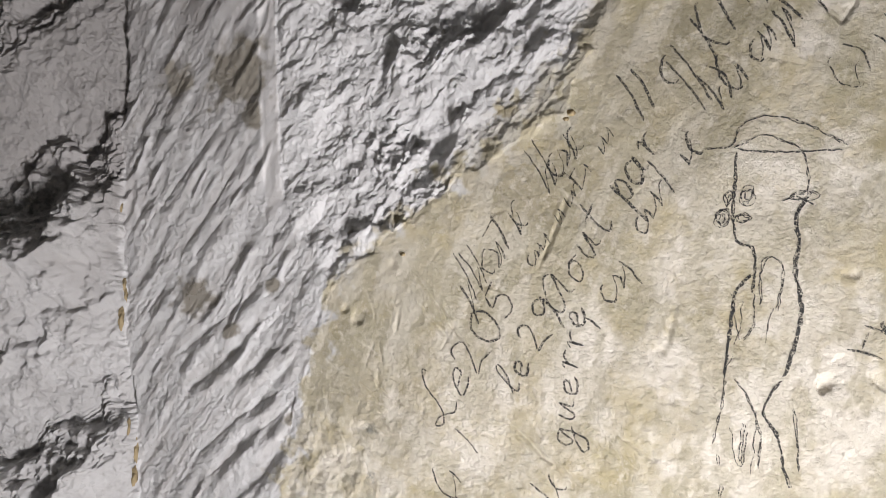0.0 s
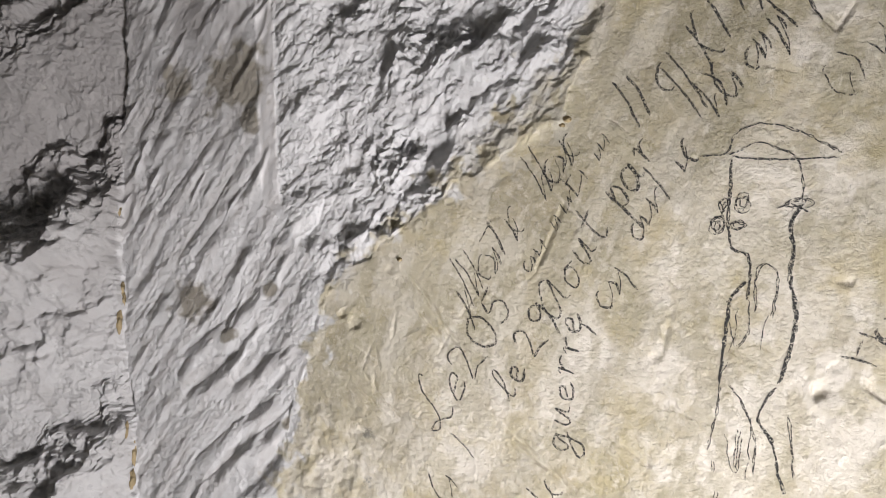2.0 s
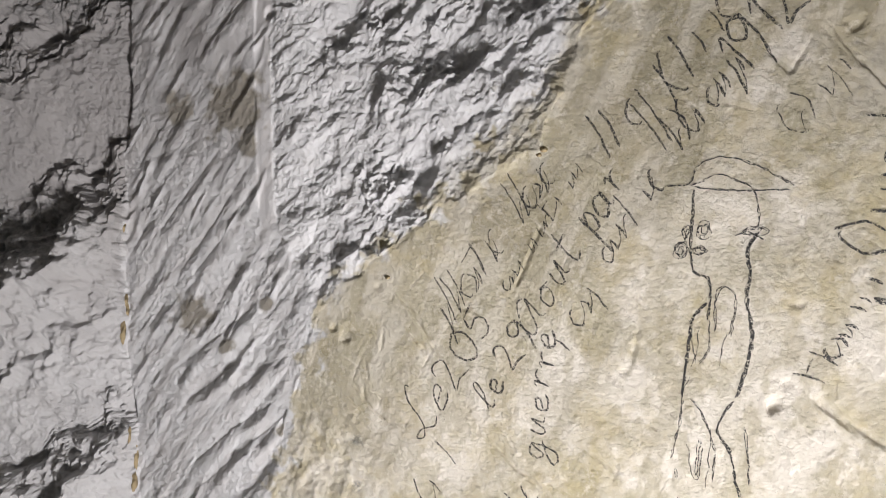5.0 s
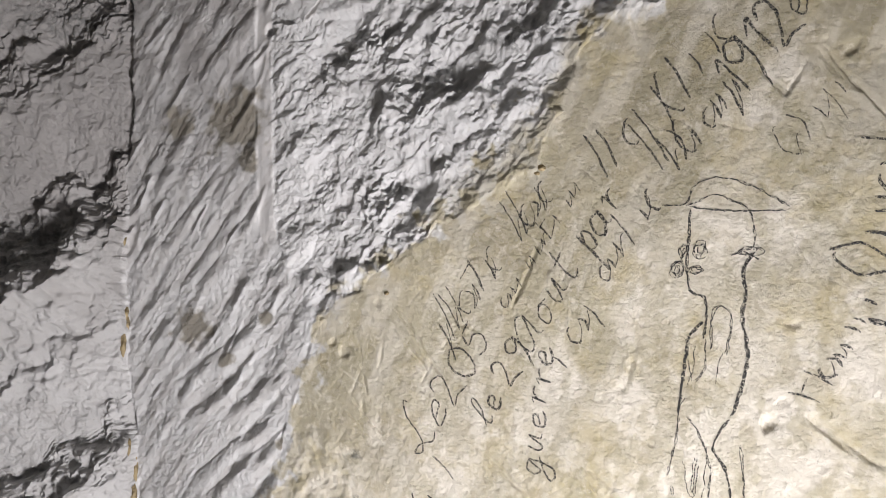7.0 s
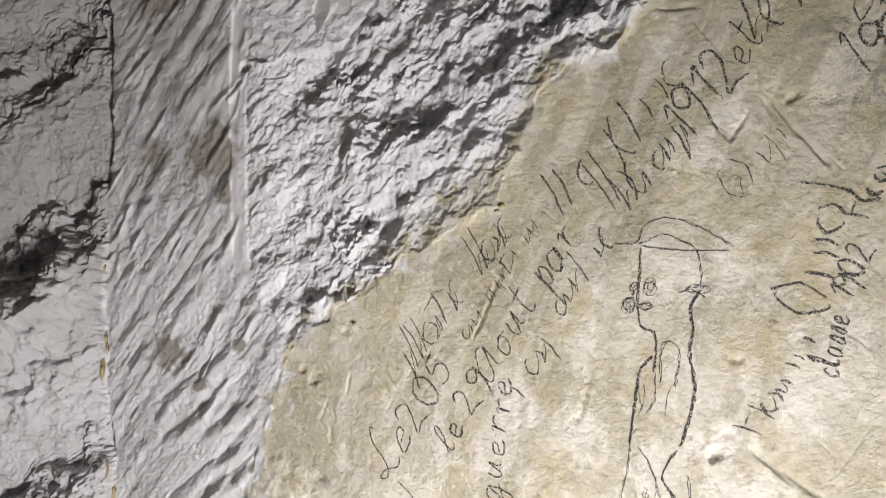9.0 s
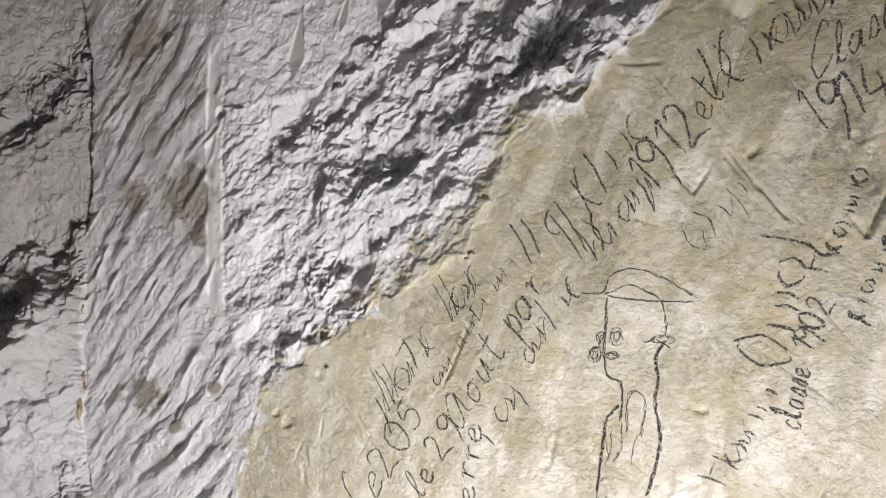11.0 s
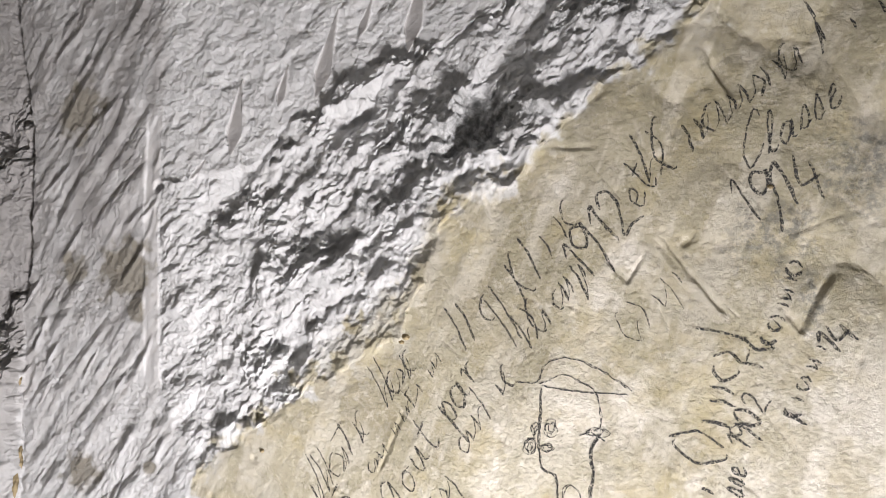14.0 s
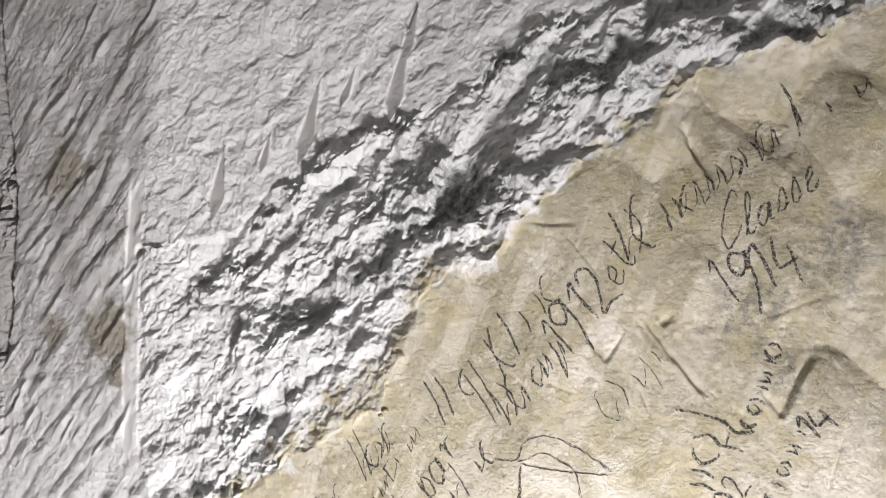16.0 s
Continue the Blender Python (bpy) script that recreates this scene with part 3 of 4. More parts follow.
def plain_rock(name, a, b):
    m, n, l, shader = nodes_of(name)
    co = n.new("ShaderNodeTexCoord").outputs["Object"]
    l.new(mixer(n, l, noise_at(n, l, co, 3, 6), a, b), shader.inputs["Base Color"])
    shader.inputs["Roughness"].default_value = 0.9
    bump = n.new("ShaderNodeBump")
    bump.inputs["Distance"].default_value = 0.02
    l.new(noise_at(n, l, co, 14, 8), bump.inputs["Height"])
    l.new(bump.outputs[0], shader.inputs["Normal"])
    return m


ROCK, CHARCOAL = rock_material(), charcoal_material()
CHALK = plain_rock("chalk", (0.55, 0.53, 0.50), (0.68, 0.66, 0.62))
DIRT = plain_rock("trodden_chalk", (0.34, 0.31, 0.27), (0.48, 0.45, 0.40))
CLAY = plain_rock("ochre_clay", (0.36, 0.27, 0.14), (0.50, 0.40, 0.24))


# ---- the rock wall, one sheet cut into its kinds of surface ----
def rock_wall():
    nz, nx = X.shape
    pts = np.stack([X, Y, Z], -1).reshape(-1, 3)
    px, pz = np.gradient(Y, axis=1) / np.gradient(X, axis=1), np.gradient(Y, axis=0) / np.gradient(Z, axis=0)
    nrm = np.stack([px, -np.ones_like(px), pz], -1)
    nrm = (nrm / np.linalg.norm(nrm, axis=-1, keepdims=True)).reshape(-1, 3)
    # grey of band and west block, deepened upwards as painted falloff of the light
    dull_shade = (REGION == 1) * (0.06 + 0.74 * smooth(1.58, 2.08, Z)) * (0.8 + 0.5 * fbm(X * 16, Z * 16, 3, 951))
    dull_shade = dull_shade + (REGION == 0) * (0.26 + 0.72 * smooth(1.42, 1.92, Z + 0.12 * fbm(X * 10, Z * 10, 4, 953)))
    dull_shade = np.clip(dull_shade, 0, 1) * smooth(0.010, 0.024, line_of(BAND_EDGE, Z, 1) - X)
    # the cut strip and the pick marks take an even grey
    dull_shade = np.maximum(dull_shade * (1 - STRIP), np.maximum(0.9 * MARKS, 0.45 * STRIP))
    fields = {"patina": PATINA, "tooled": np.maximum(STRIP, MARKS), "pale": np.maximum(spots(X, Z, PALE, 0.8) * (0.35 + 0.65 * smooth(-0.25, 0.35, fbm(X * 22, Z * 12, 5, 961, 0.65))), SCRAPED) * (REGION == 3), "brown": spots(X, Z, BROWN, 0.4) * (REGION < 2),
              "soot_shade": spots(X, Z, SOOT_SHADE), "dull_shade": dull_shade, "olive": spots(X, Z, OLIVE, 1.0) * PATINA,
              "streak": np.clip(smooth(-0.15, 0.5, fbm((0.66 * X + 0.75 * Z) * 9, (0.66 * Z - 0.75 * X) * 42, 4, 981, 0.6)) * (REGION == 1)
                                    + 0.5 * smooth(0.05, 0.6, fbm(X * 24, Z * 30, 5, 985, 0.62)) * ((REGION == 2) | (REGION == 0)), 0, 1),
              "mottle": smooth(-0.12, 0.48, fbm((0.35 * X + 0.94 * Z) * 5, (0.94 * X - 0.35 * Z) * 17, 6, 971, 0.62)) * (REGION == 3)}
    cell = np.arange(nz * nx).reshape(nz, nx)
    quads = np.stack([cell[:-1, :-1], cell[:-1, 1:], cell[1:, 1:], cell[1:, :-1]], -1).reshape(-1, 4)
    kind = REGION[:-1, :-1].reshape(-1)
    kinds = [("wall_west_block", "rugged white limestone block beyond an open joint"),
             ("wall_dressed_band", "pale grey stone band dressed with slanting chisel grooves"),
             ("wall_broken_rock", "white broken limestone with ragged ledges and pick marks"),
             ("wall_written_face", "smooth yellowed limestone face covered in charcoal writing")]
    for k, (name, label) in enumerate(kinds):
        q = quads[kind == k]
        used, inverse = np.unique(q.reshape(-1), return_inverse=True)
        me = bpy.data.meshes.new(name)
        me.vertices.add(len(used))
        me.vertices.foreach_set("co", pts[used].astype(np.float32).ravel())
        me.loops.add(q.size)
        me.loops.foreach_set("vertex_index", inverse.astype(np.int32).ravel())
        me.polygons.add(len(q))
        me.polygons.foreach_set("loop_start", np.arange(0, q.size, 4, dtype=np.int32))
        me.update(calc_edges=True)
        me.polygons.foreach_set("use_smooth", np.ones(len(q), bool))
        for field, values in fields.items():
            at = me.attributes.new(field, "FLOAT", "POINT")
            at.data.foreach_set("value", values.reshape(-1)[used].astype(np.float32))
        me.normals_split_custom_set_from_vertices(nrm[used].tolist())
        me.materials.append(ROCK)
        tagged(new(name, me), label, "rock wall", kind="structure")


rock_wall()


def mesh_object(name, bm, material, parent=None, label=""):
    me = bpy.data.meshes.new(name)
    bm.to_mesh(me)
    bm.free()
    me.materials.append(material)
    ob = new(name, me)
    ob.parent = parent
    return tagged(ob, label)


def slab(name, label, lo, hi, material):
    bm = bmesh.new()
    bmesh.ops.create_cube(bm, size=1)
    for v in bm.verts:
        v.co = [(l + h) / 2 + c * (h - l) for c, l, h in zip(v.co, lo, hi)]
    ob = mesh_object(name, bm, material, None, label)
    return tagged(ob, "", "rock", kind="structure")


def bedrock():
    """The solid rock behind the wall's face."""
    bm = bmesh.new()
    ring = []
    for x, z in ((-2.6, 0.0), (2.6, 0.0), (2.6, 3.0), (-2.6, 3.0)):
        y = float(plane_y(x, z)) + 0.14
        ring.append((bm.verts.new((x, y, z)), bm.verts.new((x, y + 0.5, z))))
    bm.faces.new([a for a, b in ring])
    bm.faces.new([b for a, b in reversed(ring)])
    for (a, b), (c, d) in zip(ring, ring[1:] + ring[:1]):
        bm.faces.new((a, b, d, c))
    bmesh.ops.recalc_face_normals(bm, faces=bm.faces)
    tagged(mesh_object("wall_bedrock", bm, CHALK, None, "solid chalk rock behind the hewn wall face"), "", "rock", kind="structure")


bedrock()

# the rest of the gallery, behind the camera
slab("floor", "trodden chalk floor of the underground gallery", (-2.8, -3.6, -0.2), (2.8, 1.7, 0.0), DIRT)
slab("ceiling", "rough chalk ceiling of the underground gallery", (-2.8, -3.6, 3.0), (2.8, 1.7, 3.2), CHALK)
slab("wall_south", "plain chalk wall across the gallery", (-2.8, -3.6, 0.0), (2.8, -3.4, 3.0), CHALK)
slab("wall_west", "plain chalk wall closing the gallery", (-2.8, -3.4, 0.0), (-2.6, 1.7, 3.0), CHALK)
slab("wall_east", "plain chalk wall closing the gallery", (2.6, -3.4, 0.0), (2.8, 1.7, 3.0), CHALK)


# ---- charcoal marks ----
def curve_points(pts, step=0.003):
    """Even points along a smooth line through pts."""
    out = []
    for k in range(len(pts) - 1):
        p0, p1, p2, p3 = (Vector(pts[max(0, min(len(pts) - 1, k + o))]) for o in (-1, 0, 1, 2))
        n = max(2, int((p2 - p1).length / step))
        for i in range(n):
            t = i / n
            out.append(0.5 * (2 * p1 + (p2 - p0) * t + (2 * p0 - 5 * p1 + 4 * p2 - p3) * t * t + (3 * p1 - p0 - 3 * p2 + p3) * t ** 3))
    return out + [Vector(pts[-1])]


def stroke(bm, pts, width, rng, wobble=0.0006):
    """A ridge of charcoal along a line, thin at its ends."""
    line = curve_points([Vector(p) for p in pts])
    rows = []
    phase = rng.random() * 50
    for k, c in enumerate(line):
        t = (line[min(k + 1, len(line) - 1)] - line[max(k - 1, 0)]).normalized()
        side = Vector((-t.y, t.x))
        c = c + side * wobble * 2 * noise.noise((k * 0.35, phase, 0))
        press = 0.65 + 0.7 * (0.5 + 0.5 * noise.noise((k * 0.22, phase, 7)))
        half = 0.5 * width * press * min(1.0, 0.35 + 0.4 * min(k, len(line) - 1 - k))
        row = []
        for o, lift in ((-1, 0.0006), (0, 0.0008), (1, 0.0006)):
            p = c + side * half * o
            row.append(bm.verts.new((p.x, on_wall(p.x, p.y, lift), p.y)))
        rows.append(row)
    for ra, rb in zip(rows, rows[1:]):
        for i in (0, 1):
            bm.faces.new((ra[i], ra[i + 1], rb[i + 1], rb[i]))


def base_of(name, x, z, label, category, group):
    ob = new(name)
    ob.empty_display_size = 0.02
    ob.location = (x, on_wall(x, z, 0), z)
    return tagged(ob, label, category, group)


def put(name, bm, parent, label=""):
    bmesh.ops.translate(bm, verts=bm.verts, vec=-Vector(parent.location))
    return mesh_object(name, bm, CHARCOAL, parent, label)


# a cursive alphabet: strokes of each letter, small letters half as high as tall ones
LETTERS = {
    "1": [[(0.02, 0.72), (0.22, 1.0), (0.20, 0.5), (0.18, 0.0)]],
    "2": [[(0.02, 0.78), (0.16, 1.0), (0.36, 0.86), (0.30, 0.52), (0.02, 0.02), (0.24, 0.06), (0.50, -0.06)]],
    "0": [[(0.28, 0.98), (0.06, 0.78), (0.02, 0.30), (0.18, 0.0), (0.38, 0.22), (0.42, 0.70), (0.26, 1.0)]],
    "4": [[(0.16, 0.98), (0.02, 0.40), (0.26, 0.36), (0.46, 0.40)], [(0.40, 0.72), (0.34, 0.30), (0.32, -0.08)]],
    "5": [[(0.10, 0.96), (0.04, 0.58), (0.24, 0.60), (0.36, 0.34), (0.20, 0.02), (0.0, 0.06)], [(0.10, 0.96), (0.40, 1.0)]],
    "9": [[(0.38, 0.86), (0.20, 1.0), (0.02, 0.76), (0.14, 0.52), (0.34, 0.66), (0.40, 0.92), (0.36, 0.30), (0.16, -0.30)]],
}
LETTERS.update({
    "L": [[(0.34, 0.92), (0.22, 1.02), (0.14, 0.70), (0.18, 0.22), (0.04, -0.06), (-0.12, 0.06), (0.10, 0.10), (0.42, -0.10), (0.56, 0.0)]],
    "A": [[(0.46, 0.72), (0.24, 0.78), (0.02, 0.40), (0.08, 0.02), (0.28, 0.06), (0.50, 0.66), (0.48, 0.10), (0.64, 0.02)]],
    "C": [[(0.56, 0.82), (0.42, 1.02), (0.16, 0.80), (0.02, 0.36), (0.18, -0.04), (0.46, 0.08), (0.60, 0.26)]],
    "a": [[(0.34, 0.44), (0.14, 0.48), (0.0, 0.22), (0.10, 0.0), (0.28, 0.12), (0.36, 0.46), (0.34, 0.06), (0.48, 0.04)]],
    "c": [[(0.34, 0.42), (0.18, 0.50), (0.02, 0.26), (0.10, 0.0), (0.28, 0.04), (0.40, 0.16)]],
    "e": [[(0.02, 0.18), (0.28, 0.30), (0.22, 0.50), (0.04, 0.34), (0.06, 0.04), (0.24, 0.0), (0.42, 0.14)]],
    "g": [[(0.34, 0.44), (0.12, 0.48), (0.0, 0.22), (0.14, 0.02), (0.34, 0.44), (0.28, -0.34), (0.08, -0.52), (0.0, -0.30), (0.44, 0.10)]],
})
LETTERS.update({
    "l": [[(0.0, 0.06), (0.24, 0.62), (0.22, 1.0), (0.10, 0.84), (0.10, 0.10), (0.22, 0.0), (0.34, 0.12)]],
    "o": [[(0.22, 0.48), (0.02, 0.32), (0.06, 0.02), (0.26, 0.04), (0.34, 0.34), (0.20, 0.50), (0.44, 0.44)]],
    "p": [[(0.10, 0.56), (0.08, 0.0), (0.04, -0.52)], [(0.08, 0.26), (0.22, 0.52), (0.36, 0.30), (0.24, 0.02), (0.10, 0.10)]],
    "r": [[(0.0, 0.40), (0.10, 0.50), (0.12, 0.0)], [(0.12, 0.26), (0.24, 0.46), (0.38, 0.44)]],
    "s": [[(0.0, 0.02), (0.20, 0.52), (0.28, 0.20), (0.16, 0.0), (0.02, 0.08)], [(0.22, 0.04), (0.36, 0.10)]],
    "t": [[(0.16, 0.96), (0.10, 0.20), (0.20, 0.0), (0.36, 0.10)], [(0.0, 0.62), (0.38, 0.68)]],
    "u": [[(0.02, 0.50), (0.04, 0.10), (0.16, 0.0), (0.32, 0.48), (0.32, 0.08), (0.46, 0.04)]],
})


def words(text, p0, p1, high, label, slant=0.35, width=0.0022):
    """Readable writing along a line from p0 to p1, one part a letter."""
    p0, p1 = Vector(p0), Vector(p1)
    way = (p1 - p0).normalized()
    up = Vector((-way.y, way.x))
    rng = random.Random(text + str(p0.x))
    widths = [max(p[0] for line in LETTERS[ch] for p in line) + 0.10 for ch in text]
    scale = (p1 - p0).length / sum(widths)
    tall = high * (1.0 if text[0].isdigit() or text[0].isupper() else 1.15)
    base = base_of("inscription", p0.x, p0.y, label, "writing", "charcoal inscriptions")
    x = 0.0
    for ch, wide in zip(text, widths):
        bm = bmesh.new()
        lean, grow, drop = slant + rng.uniform(-0.08, 0.08), rng.uniform(0.92, 1.1), rng.uniform(-0.05, 0.05)
        for line in LETTERS[ch]:
            pts = []
            for gx, gy in line:
                gy = (gy * grow + drop + rng.uniform(-0.02, 0.02)) * tall
                gx = (gx + rng.uniform(-0.02, 0.02)) * scale + x + lean * gy
                pts.append(p0 + way * gx + up * gy)
            stroke(bm, pts, width * rng.uniform(0.95, 1.4), rng)
        put("letter", bm, base)
        x += wide * scale
    return base


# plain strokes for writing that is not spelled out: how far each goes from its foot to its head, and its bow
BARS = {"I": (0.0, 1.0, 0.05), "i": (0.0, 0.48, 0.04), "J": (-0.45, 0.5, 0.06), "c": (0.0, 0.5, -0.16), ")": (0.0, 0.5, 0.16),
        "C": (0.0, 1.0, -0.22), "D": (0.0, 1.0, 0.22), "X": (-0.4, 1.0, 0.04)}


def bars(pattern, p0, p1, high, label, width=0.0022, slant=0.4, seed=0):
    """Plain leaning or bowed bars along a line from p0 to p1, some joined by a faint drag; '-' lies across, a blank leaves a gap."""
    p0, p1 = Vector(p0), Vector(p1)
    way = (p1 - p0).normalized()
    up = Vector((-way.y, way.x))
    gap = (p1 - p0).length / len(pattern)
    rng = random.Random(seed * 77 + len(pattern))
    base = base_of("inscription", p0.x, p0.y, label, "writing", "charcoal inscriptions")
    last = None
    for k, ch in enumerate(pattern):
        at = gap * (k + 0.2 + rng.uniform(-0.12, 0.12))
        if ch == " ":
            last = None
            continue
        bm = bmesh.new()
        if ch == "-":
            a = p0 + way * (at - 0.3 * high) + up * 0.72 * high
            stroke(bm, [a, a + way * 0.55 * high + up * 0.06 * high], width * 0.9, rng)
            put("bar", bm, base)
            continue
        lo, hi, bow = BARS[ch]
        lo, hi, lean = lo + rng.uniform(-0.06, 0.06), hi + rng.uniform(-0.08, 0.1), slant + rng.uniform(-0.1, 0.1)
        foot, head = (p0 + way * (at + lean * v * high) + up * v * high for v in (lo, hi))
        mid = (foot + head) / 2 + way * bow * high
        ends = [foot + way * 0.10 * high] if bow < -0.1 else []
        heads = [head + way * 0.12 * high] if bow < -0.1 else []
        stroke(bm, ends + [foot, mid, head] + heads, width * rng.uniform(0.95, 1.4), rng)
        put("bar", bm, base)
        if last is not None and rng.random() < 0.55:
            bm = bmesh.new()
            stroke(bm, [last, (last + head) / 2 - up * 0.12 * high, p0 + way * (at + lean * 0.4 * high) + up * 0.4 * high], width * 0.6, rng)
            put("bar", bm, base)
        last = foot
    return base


HAND = "faded charcoal handwriting, illegible, slanting up the yellowed rock"
NAME = "charcoal signature in slanting strokes on the yellowed rock"
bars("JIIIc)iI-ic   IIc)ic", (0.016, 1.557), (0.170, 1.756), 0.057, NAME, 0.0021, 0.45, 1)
words("205", (0.025, 1.465), (0.083, 1.572), 0.044, "charcoal number 205 written on the yellowed rock", 0.1)
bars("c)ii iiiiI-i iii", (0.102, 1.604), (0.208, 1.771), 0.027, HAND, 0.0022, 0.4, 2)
words("Le", (-0.028, 1.400), (0.020, 1.462), 0.066, "charcoal word Le written on the yellowed rock", 0.5, 0.0019)
words("le", (0.072, 1.440), (0.100, 1.480), 0.036, "charcoal word le written on the yellowed rock", 0.3)
words("29", (0.105, 1.496), (0.139, 1.548), 0.036, "charcoal number 29 written on the yellowed rock", 0.1)
words("Aout", (0.133, 1.541), (0.205, 1.662), 0.052, "charcoal word Aout written on the yellowed rock", 0.3)
words("par", (0.215, 1.675), (0.258, 1.750), 0.044, "charcoal word par written on the yellowed rock", 0.3, 0.0026)
words("guerre", (0.143, 1.372), (0.166, 1.555), 0.032, "charcoal word guerre written steeply up the rock", 0.2, 0.0024)
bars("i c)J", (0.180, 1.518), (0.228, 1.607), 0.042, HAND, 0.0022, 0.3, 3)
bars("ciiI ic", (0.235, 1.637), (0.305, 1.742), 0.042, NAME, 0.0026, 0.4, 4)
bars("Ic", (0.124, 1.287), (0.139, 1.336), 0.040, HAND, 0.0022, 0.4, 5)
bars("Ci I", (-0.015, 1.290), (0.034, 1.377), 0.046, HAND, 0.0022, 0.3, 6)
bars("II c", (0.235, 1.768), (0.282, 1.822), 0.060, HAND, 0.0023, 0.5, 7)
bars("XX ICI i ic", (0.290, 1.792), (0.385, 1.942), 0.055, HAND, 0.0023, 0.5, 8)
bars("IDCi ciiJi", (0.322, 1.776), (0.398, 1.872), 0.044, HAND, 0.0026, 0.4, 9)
words("1912", (0.396, 1.856), (0.462, 1.942), 0.056, "charcoal year 1912 written on the yellowed rock", 0.2, 0.0028)
words("et", (0.458, 1.942), (0.482, 1.984), 0.042, "charcoal word et written on the yellowed rock", 0.3)
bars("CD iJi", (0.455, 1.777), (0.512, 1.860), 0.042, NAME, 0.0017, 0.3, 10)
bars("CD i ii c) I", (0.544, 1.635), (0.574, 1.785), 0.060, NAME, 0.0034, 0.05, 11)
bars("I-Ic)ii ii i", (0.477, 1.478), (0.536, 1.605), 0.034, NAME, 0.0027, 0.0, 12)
words("classe", (0.556, 1.552), (0.570, 1.630), 0.028, "charcoal word classe written steeply up the rock", 0.1, 0.0024)
words("1902", (0.571, 1.646), (0.597, 1.710), 0.028, "charcoal year 1902 written steeply up the rock", 0.1, 0.0028)
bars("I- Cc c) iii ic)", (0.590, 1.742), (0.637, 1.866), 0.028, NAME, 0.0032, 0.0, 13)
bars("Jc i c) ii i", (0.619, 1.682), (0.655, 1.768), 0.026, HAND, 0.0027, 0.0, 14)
words("14", (0.660, 1.756), (0.687, 1.782), 0.030, "charcoal number 14 written on the yellowed rock", 0.0, 0.0032)
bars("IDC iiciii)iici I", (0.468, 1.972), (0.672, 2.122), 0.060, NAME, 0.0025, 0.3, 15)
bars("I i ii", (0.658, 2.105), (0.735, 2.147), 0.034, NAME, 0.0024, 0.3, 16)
words("Classe", (0.574, 1.976), (0.678, 2.046), 0.046, "charcoal word Classe written on the yellowed rock", 0.5, 0.0022)
words("1914", (0.579, 1.912), (0.665, 1.944), 0.058, "charcoal year 1914 written on the yellowed rock", -0.1, 0.0026)

# the large line drawing: long plain outlines
OUTLINES = [
    [(0.303, 1.732), (0.328, 1.731), (0.34, 1.753), (0.36, 1.761), (0.386, 1.756), (0.413, 1.741), (0.445, 1.718)],
    [(0.331, 1.728), (0.363, 1.739), (0.385, 1.731), (0.402, 1.716), (0.408, 1.69), (0.408, 1.668)],
    [(0.334, 1.726), (0.369, 1.719), (0.402, 1.716), (0.44, 1.713)],
    [(0.335, 1.724), (0.334, 1.692), (0.331, 1.653), (0.336, 1.619), (0.35, 1.612), (0.354, 1.585), (0.35, 1.559)],
    [(0.382, 1.664), (0.396, 1.667), (0.415, 1.656)],
    [(0.407, 1.665), (0.395, 1.644), (0.397, 1.615), (0.393, 1.586), (0.399, 1.544), (0.396, 1.511), (0.388, 1.479), (0.382, 1.461)],
    [(0.35, 1.582), (0.335, 1.563), (0.329, 1.533), (0.324, 1.493), (0.32, 1.463)],
    [(0.353, 1.559), (0.354, 1.532), (0.349, 1.516), (0.34, 1.506)],
]
OUTLINES += [
    [(0.358, 1.545), (0.359, 1.585), (0.367, 1.599), (0.379, 1.593), (0.381, 1.577), (0.375, 1.538)],
    [(0.32, 1.46), (0.316, 1.426), (0.306, 1.382)],
    [(0.331, 1.46), (0.346, 1.433), (0.357, 1.393), (0.355, 1.353)],
    [(0.38, 1.456), (0.367, 1.44), (0.361, 1.417), (0.374, 1.394), (0.382, 1.354), (0.388, 1.331)],
    [(0.391, 1.424), (0.395, 1.394), (0.397, 1.352)],
    [(0.312, 1.368), (0.312, 1.355)],
    [(0.316, 1.331), (0.315, 1.316)],
    [(0.339, 1.406), (0.336, 1.359)],
]
# small scribbles over the outlines
def scribble(x, z, wide, high, turns, seed):
    rng = random.Random(seed)
    pts = []
    for k in range(turns * 7):
        w = k * 6.283 / 7
        r = 1.0 - 0.6 * k / (turns * 7) + rng.uniform(-0.3, 0.25)
        pts.append((x + wide * r * math.cos(w), z + high * r * math.sin(w)))
    return pts


OUTLINES += [scribble(0.346, 1.671, 0.009, 0.013, 4, 1), scribble(0.319, 1.648, 0.009, 0.011, 5, 2), scribble(0.327, 1.670, 0.004, 0.010, 3, 5),
             scribble(0.341, 1.646, 0.009, 0.007, 3, 3), scribble(0.400, 1.666, 0.018, 0.006, 3, 4)]
OUTLINES += [
    [(0.330, 1.560), (0.334, 1.530), (0.338, 1.505)], [(0.339, 1.552), (0.337, 1.522), (0.330, 1.500)],
    [(0.324, 1.400), (0.330, 1.365), (0.338, 1.356), (0.342, 1.395)], [(0.352, 1.420), (0.350, 1.380), (0.346, 1.345)],
    [(0.372, 1.540), (0.366, 1.520), (0.364, 1.500)], [(0.318, 1.455), (0.322, 1.475), (0.330, 1.488)],
]
HEAVY = {3: 0.0030, 5: 0.0042, 6: 0.0040, 11: 0.0034}
drawing = base_of("line_drawing", 0.37, 1.55, "tall charcoal outline drawing of plain rounded shapes on rock", "drawing", "")
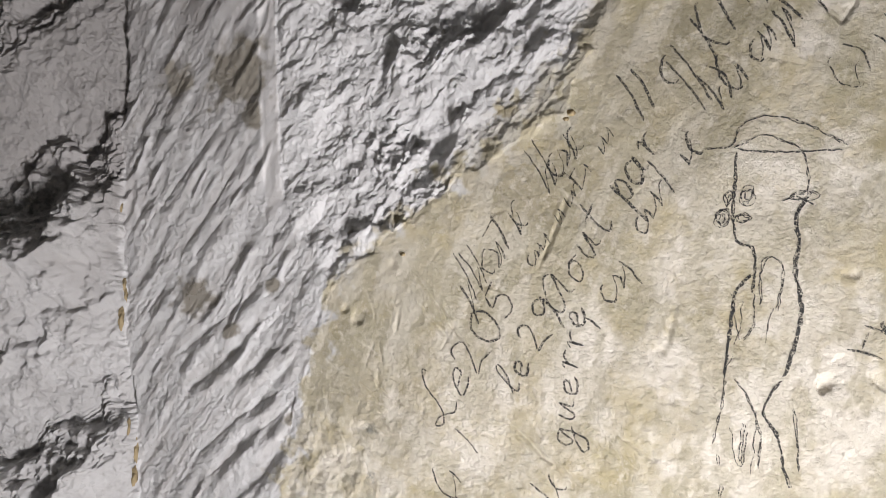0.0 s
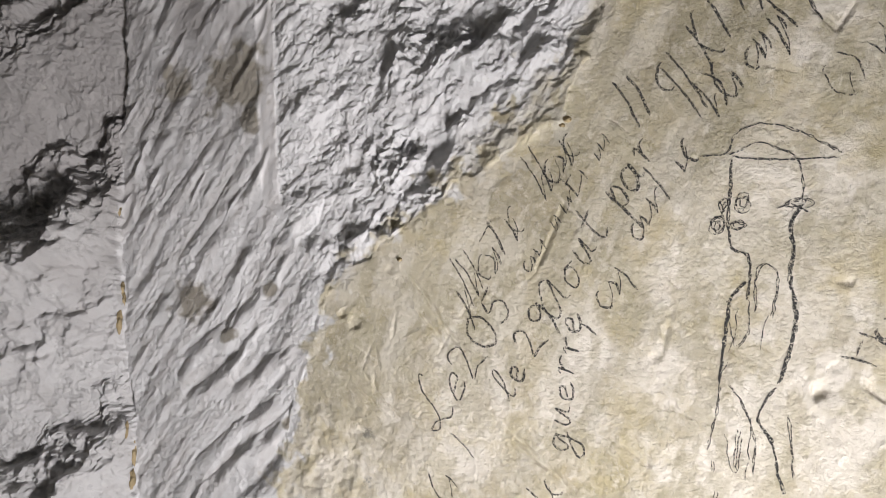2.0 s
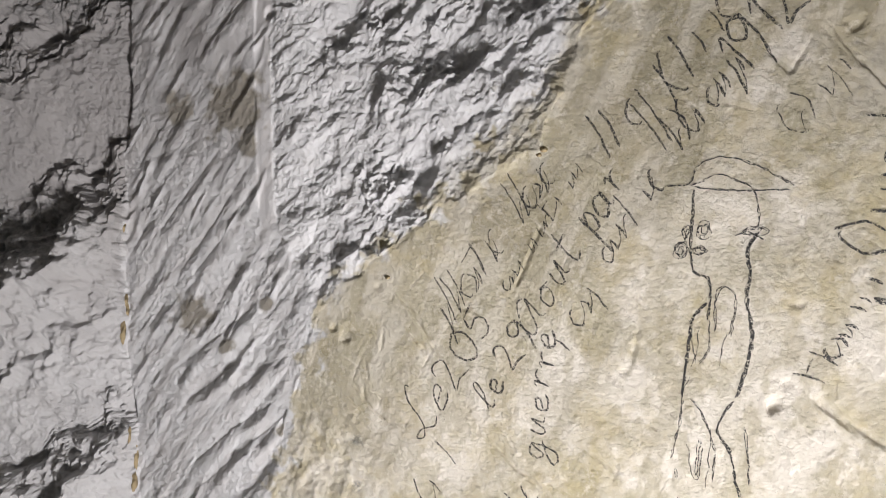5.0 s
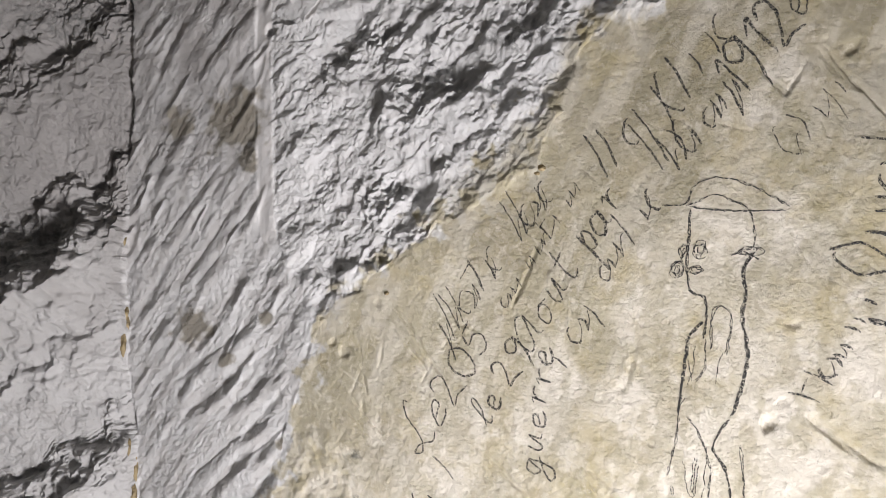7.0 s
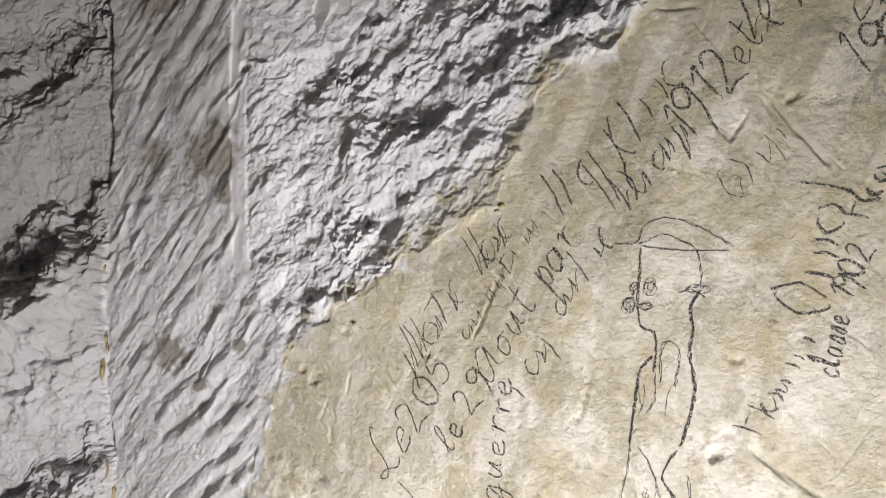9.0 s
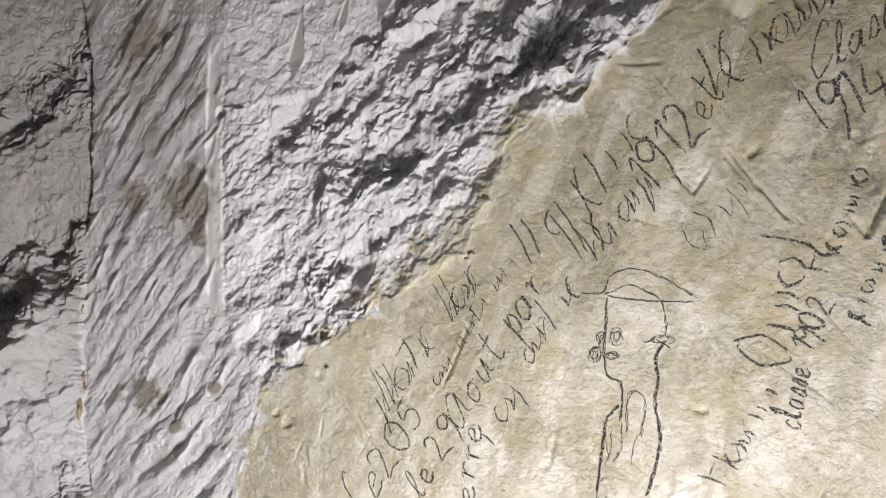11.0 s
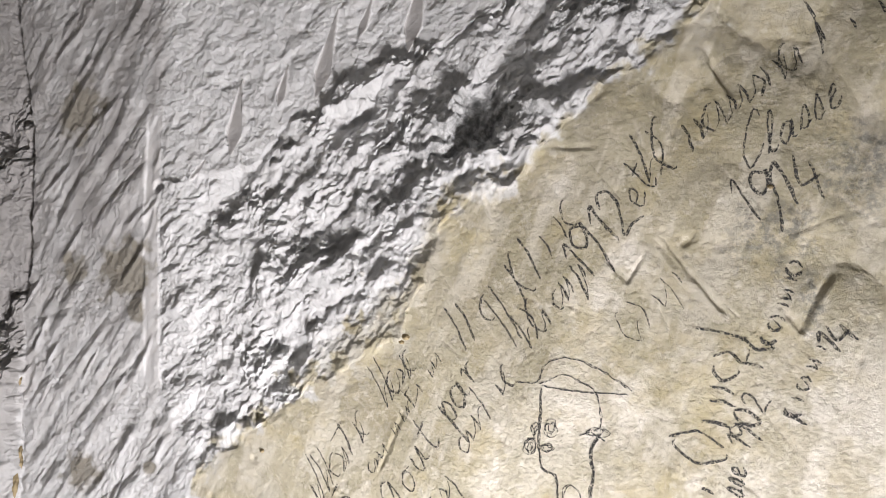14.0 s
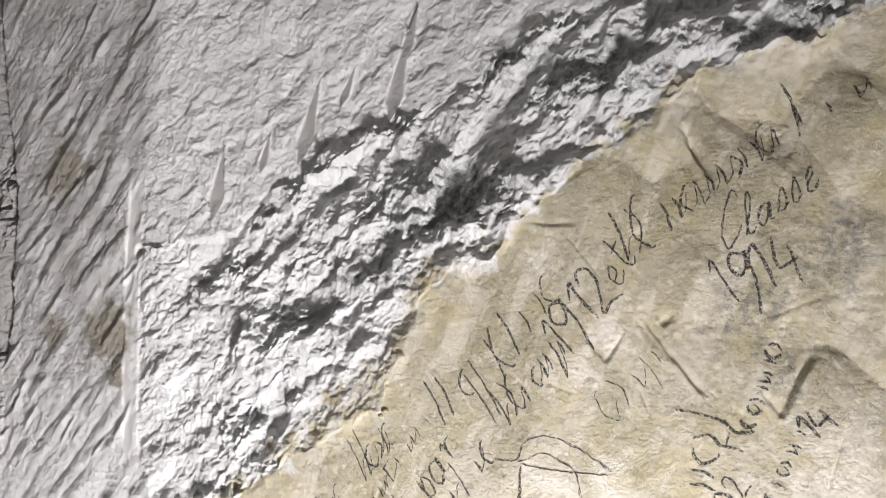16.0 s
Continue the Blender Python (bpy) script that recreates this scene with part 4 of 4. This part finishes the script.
for k, pts in enumerate(OUTLINES):
    bm = bmesh.new()
    rng = random.Random(k)
    for again in range(3 if k in HEAVY else 1 if k > 15 else 2):
        shift = Vector((rng.uniform(-0.0014, 0.0014), rng.uniform(-0.0012, 0.0012)))
        stroke(bm, [Vector(p) + shift for p in pts], HEAVY.get(k, 0.0024) * 0.52, rng, 0.0013)
    scribbled = 16 <= k < 21
    put("scribble" if scribbled else "outline", bm, drawing, "dense small charcoal scribble" if scribbled else "thick rubbed charcoal outline" if k in HEAVY else "")


# ---- clay left in the joint ----
def clay_lump(x, z, wide, high, seed):
    bm = bmesh.new()
    bmesh.ops.create_icosphere(bm, subdivisions=3, radius=1)
    for v in bm.verts:
        n = 1 + 0.35 * noise.noise(v.co * 1.8 + Vector((seed, 0, 0))) + 0.12 * noise.noise(v.co * 5 + Vector((0, seed, 0)))
        v.co = Vector((v.co.x * wide, v.co.y * wide * 0.8, v.co.z * high)) * n
    for f in bm.faces:
        f.smooth = True
    ob = mesh_object("clay_lump", bm, CLAY)
    ob.location = (x, on_wall(x, z, 0.001), z)
    tagged(ob, "ochre clay lump lodged in the open rock joint", "clay", "clay in the joint")


for k, (x, z, wide, high) in enumerate([(-0.567, 1.622, 0.006, 0.010), (-0.566, 1.602, 0.005, 0.012), (-0.571, 1.565, 0.007, 0.020),
                                        (-0.555, 1.345, 0.006, 0.026), (-0.556, 1.300, 0.008, 0.016), (-0.562, 1.750, 0.004, 0.010),
                                        (-0.556, 1.385, 0.004, 0.014)]):
    clay_lump(x, z, 0.7 * wide, high, k * 3.7)


# ---- ochre nodules in the written face ----
def nodule(x, z, size, seed):
    bm = bmesh.new()
    bmesh.ops.create_icosphere(bm, subdivisions=2, radius=1)
    for v in bm.verts:
        v.co = Vector((v.co.x * size * 1.4, v.co.y * size * 0.6, v.co.z * size)) * (1 + 0.4 * noise.noise(v.co * 1.6 + Vector((seed, 3, 0))))
    for f in bm.faces:
        f.smooth = True
    ob = mesh_object("nodule", bm, CLAY)
    ob.location = (x, on_wall(x, z, 0.0005), z)
    tagged(ob, "small ochre nodule embedded in the yellowed rock", "nodule", "nodules in the rock")


for k, (x, z, size) in enumerate([(0.153, 1.797, 0.0045), (0.146, 1.790, 0.003), (0.60, 1.955, 0.003), (-0.075, 1.635, 0.003)]):
    nodule(x, z, size, k * 2.3)
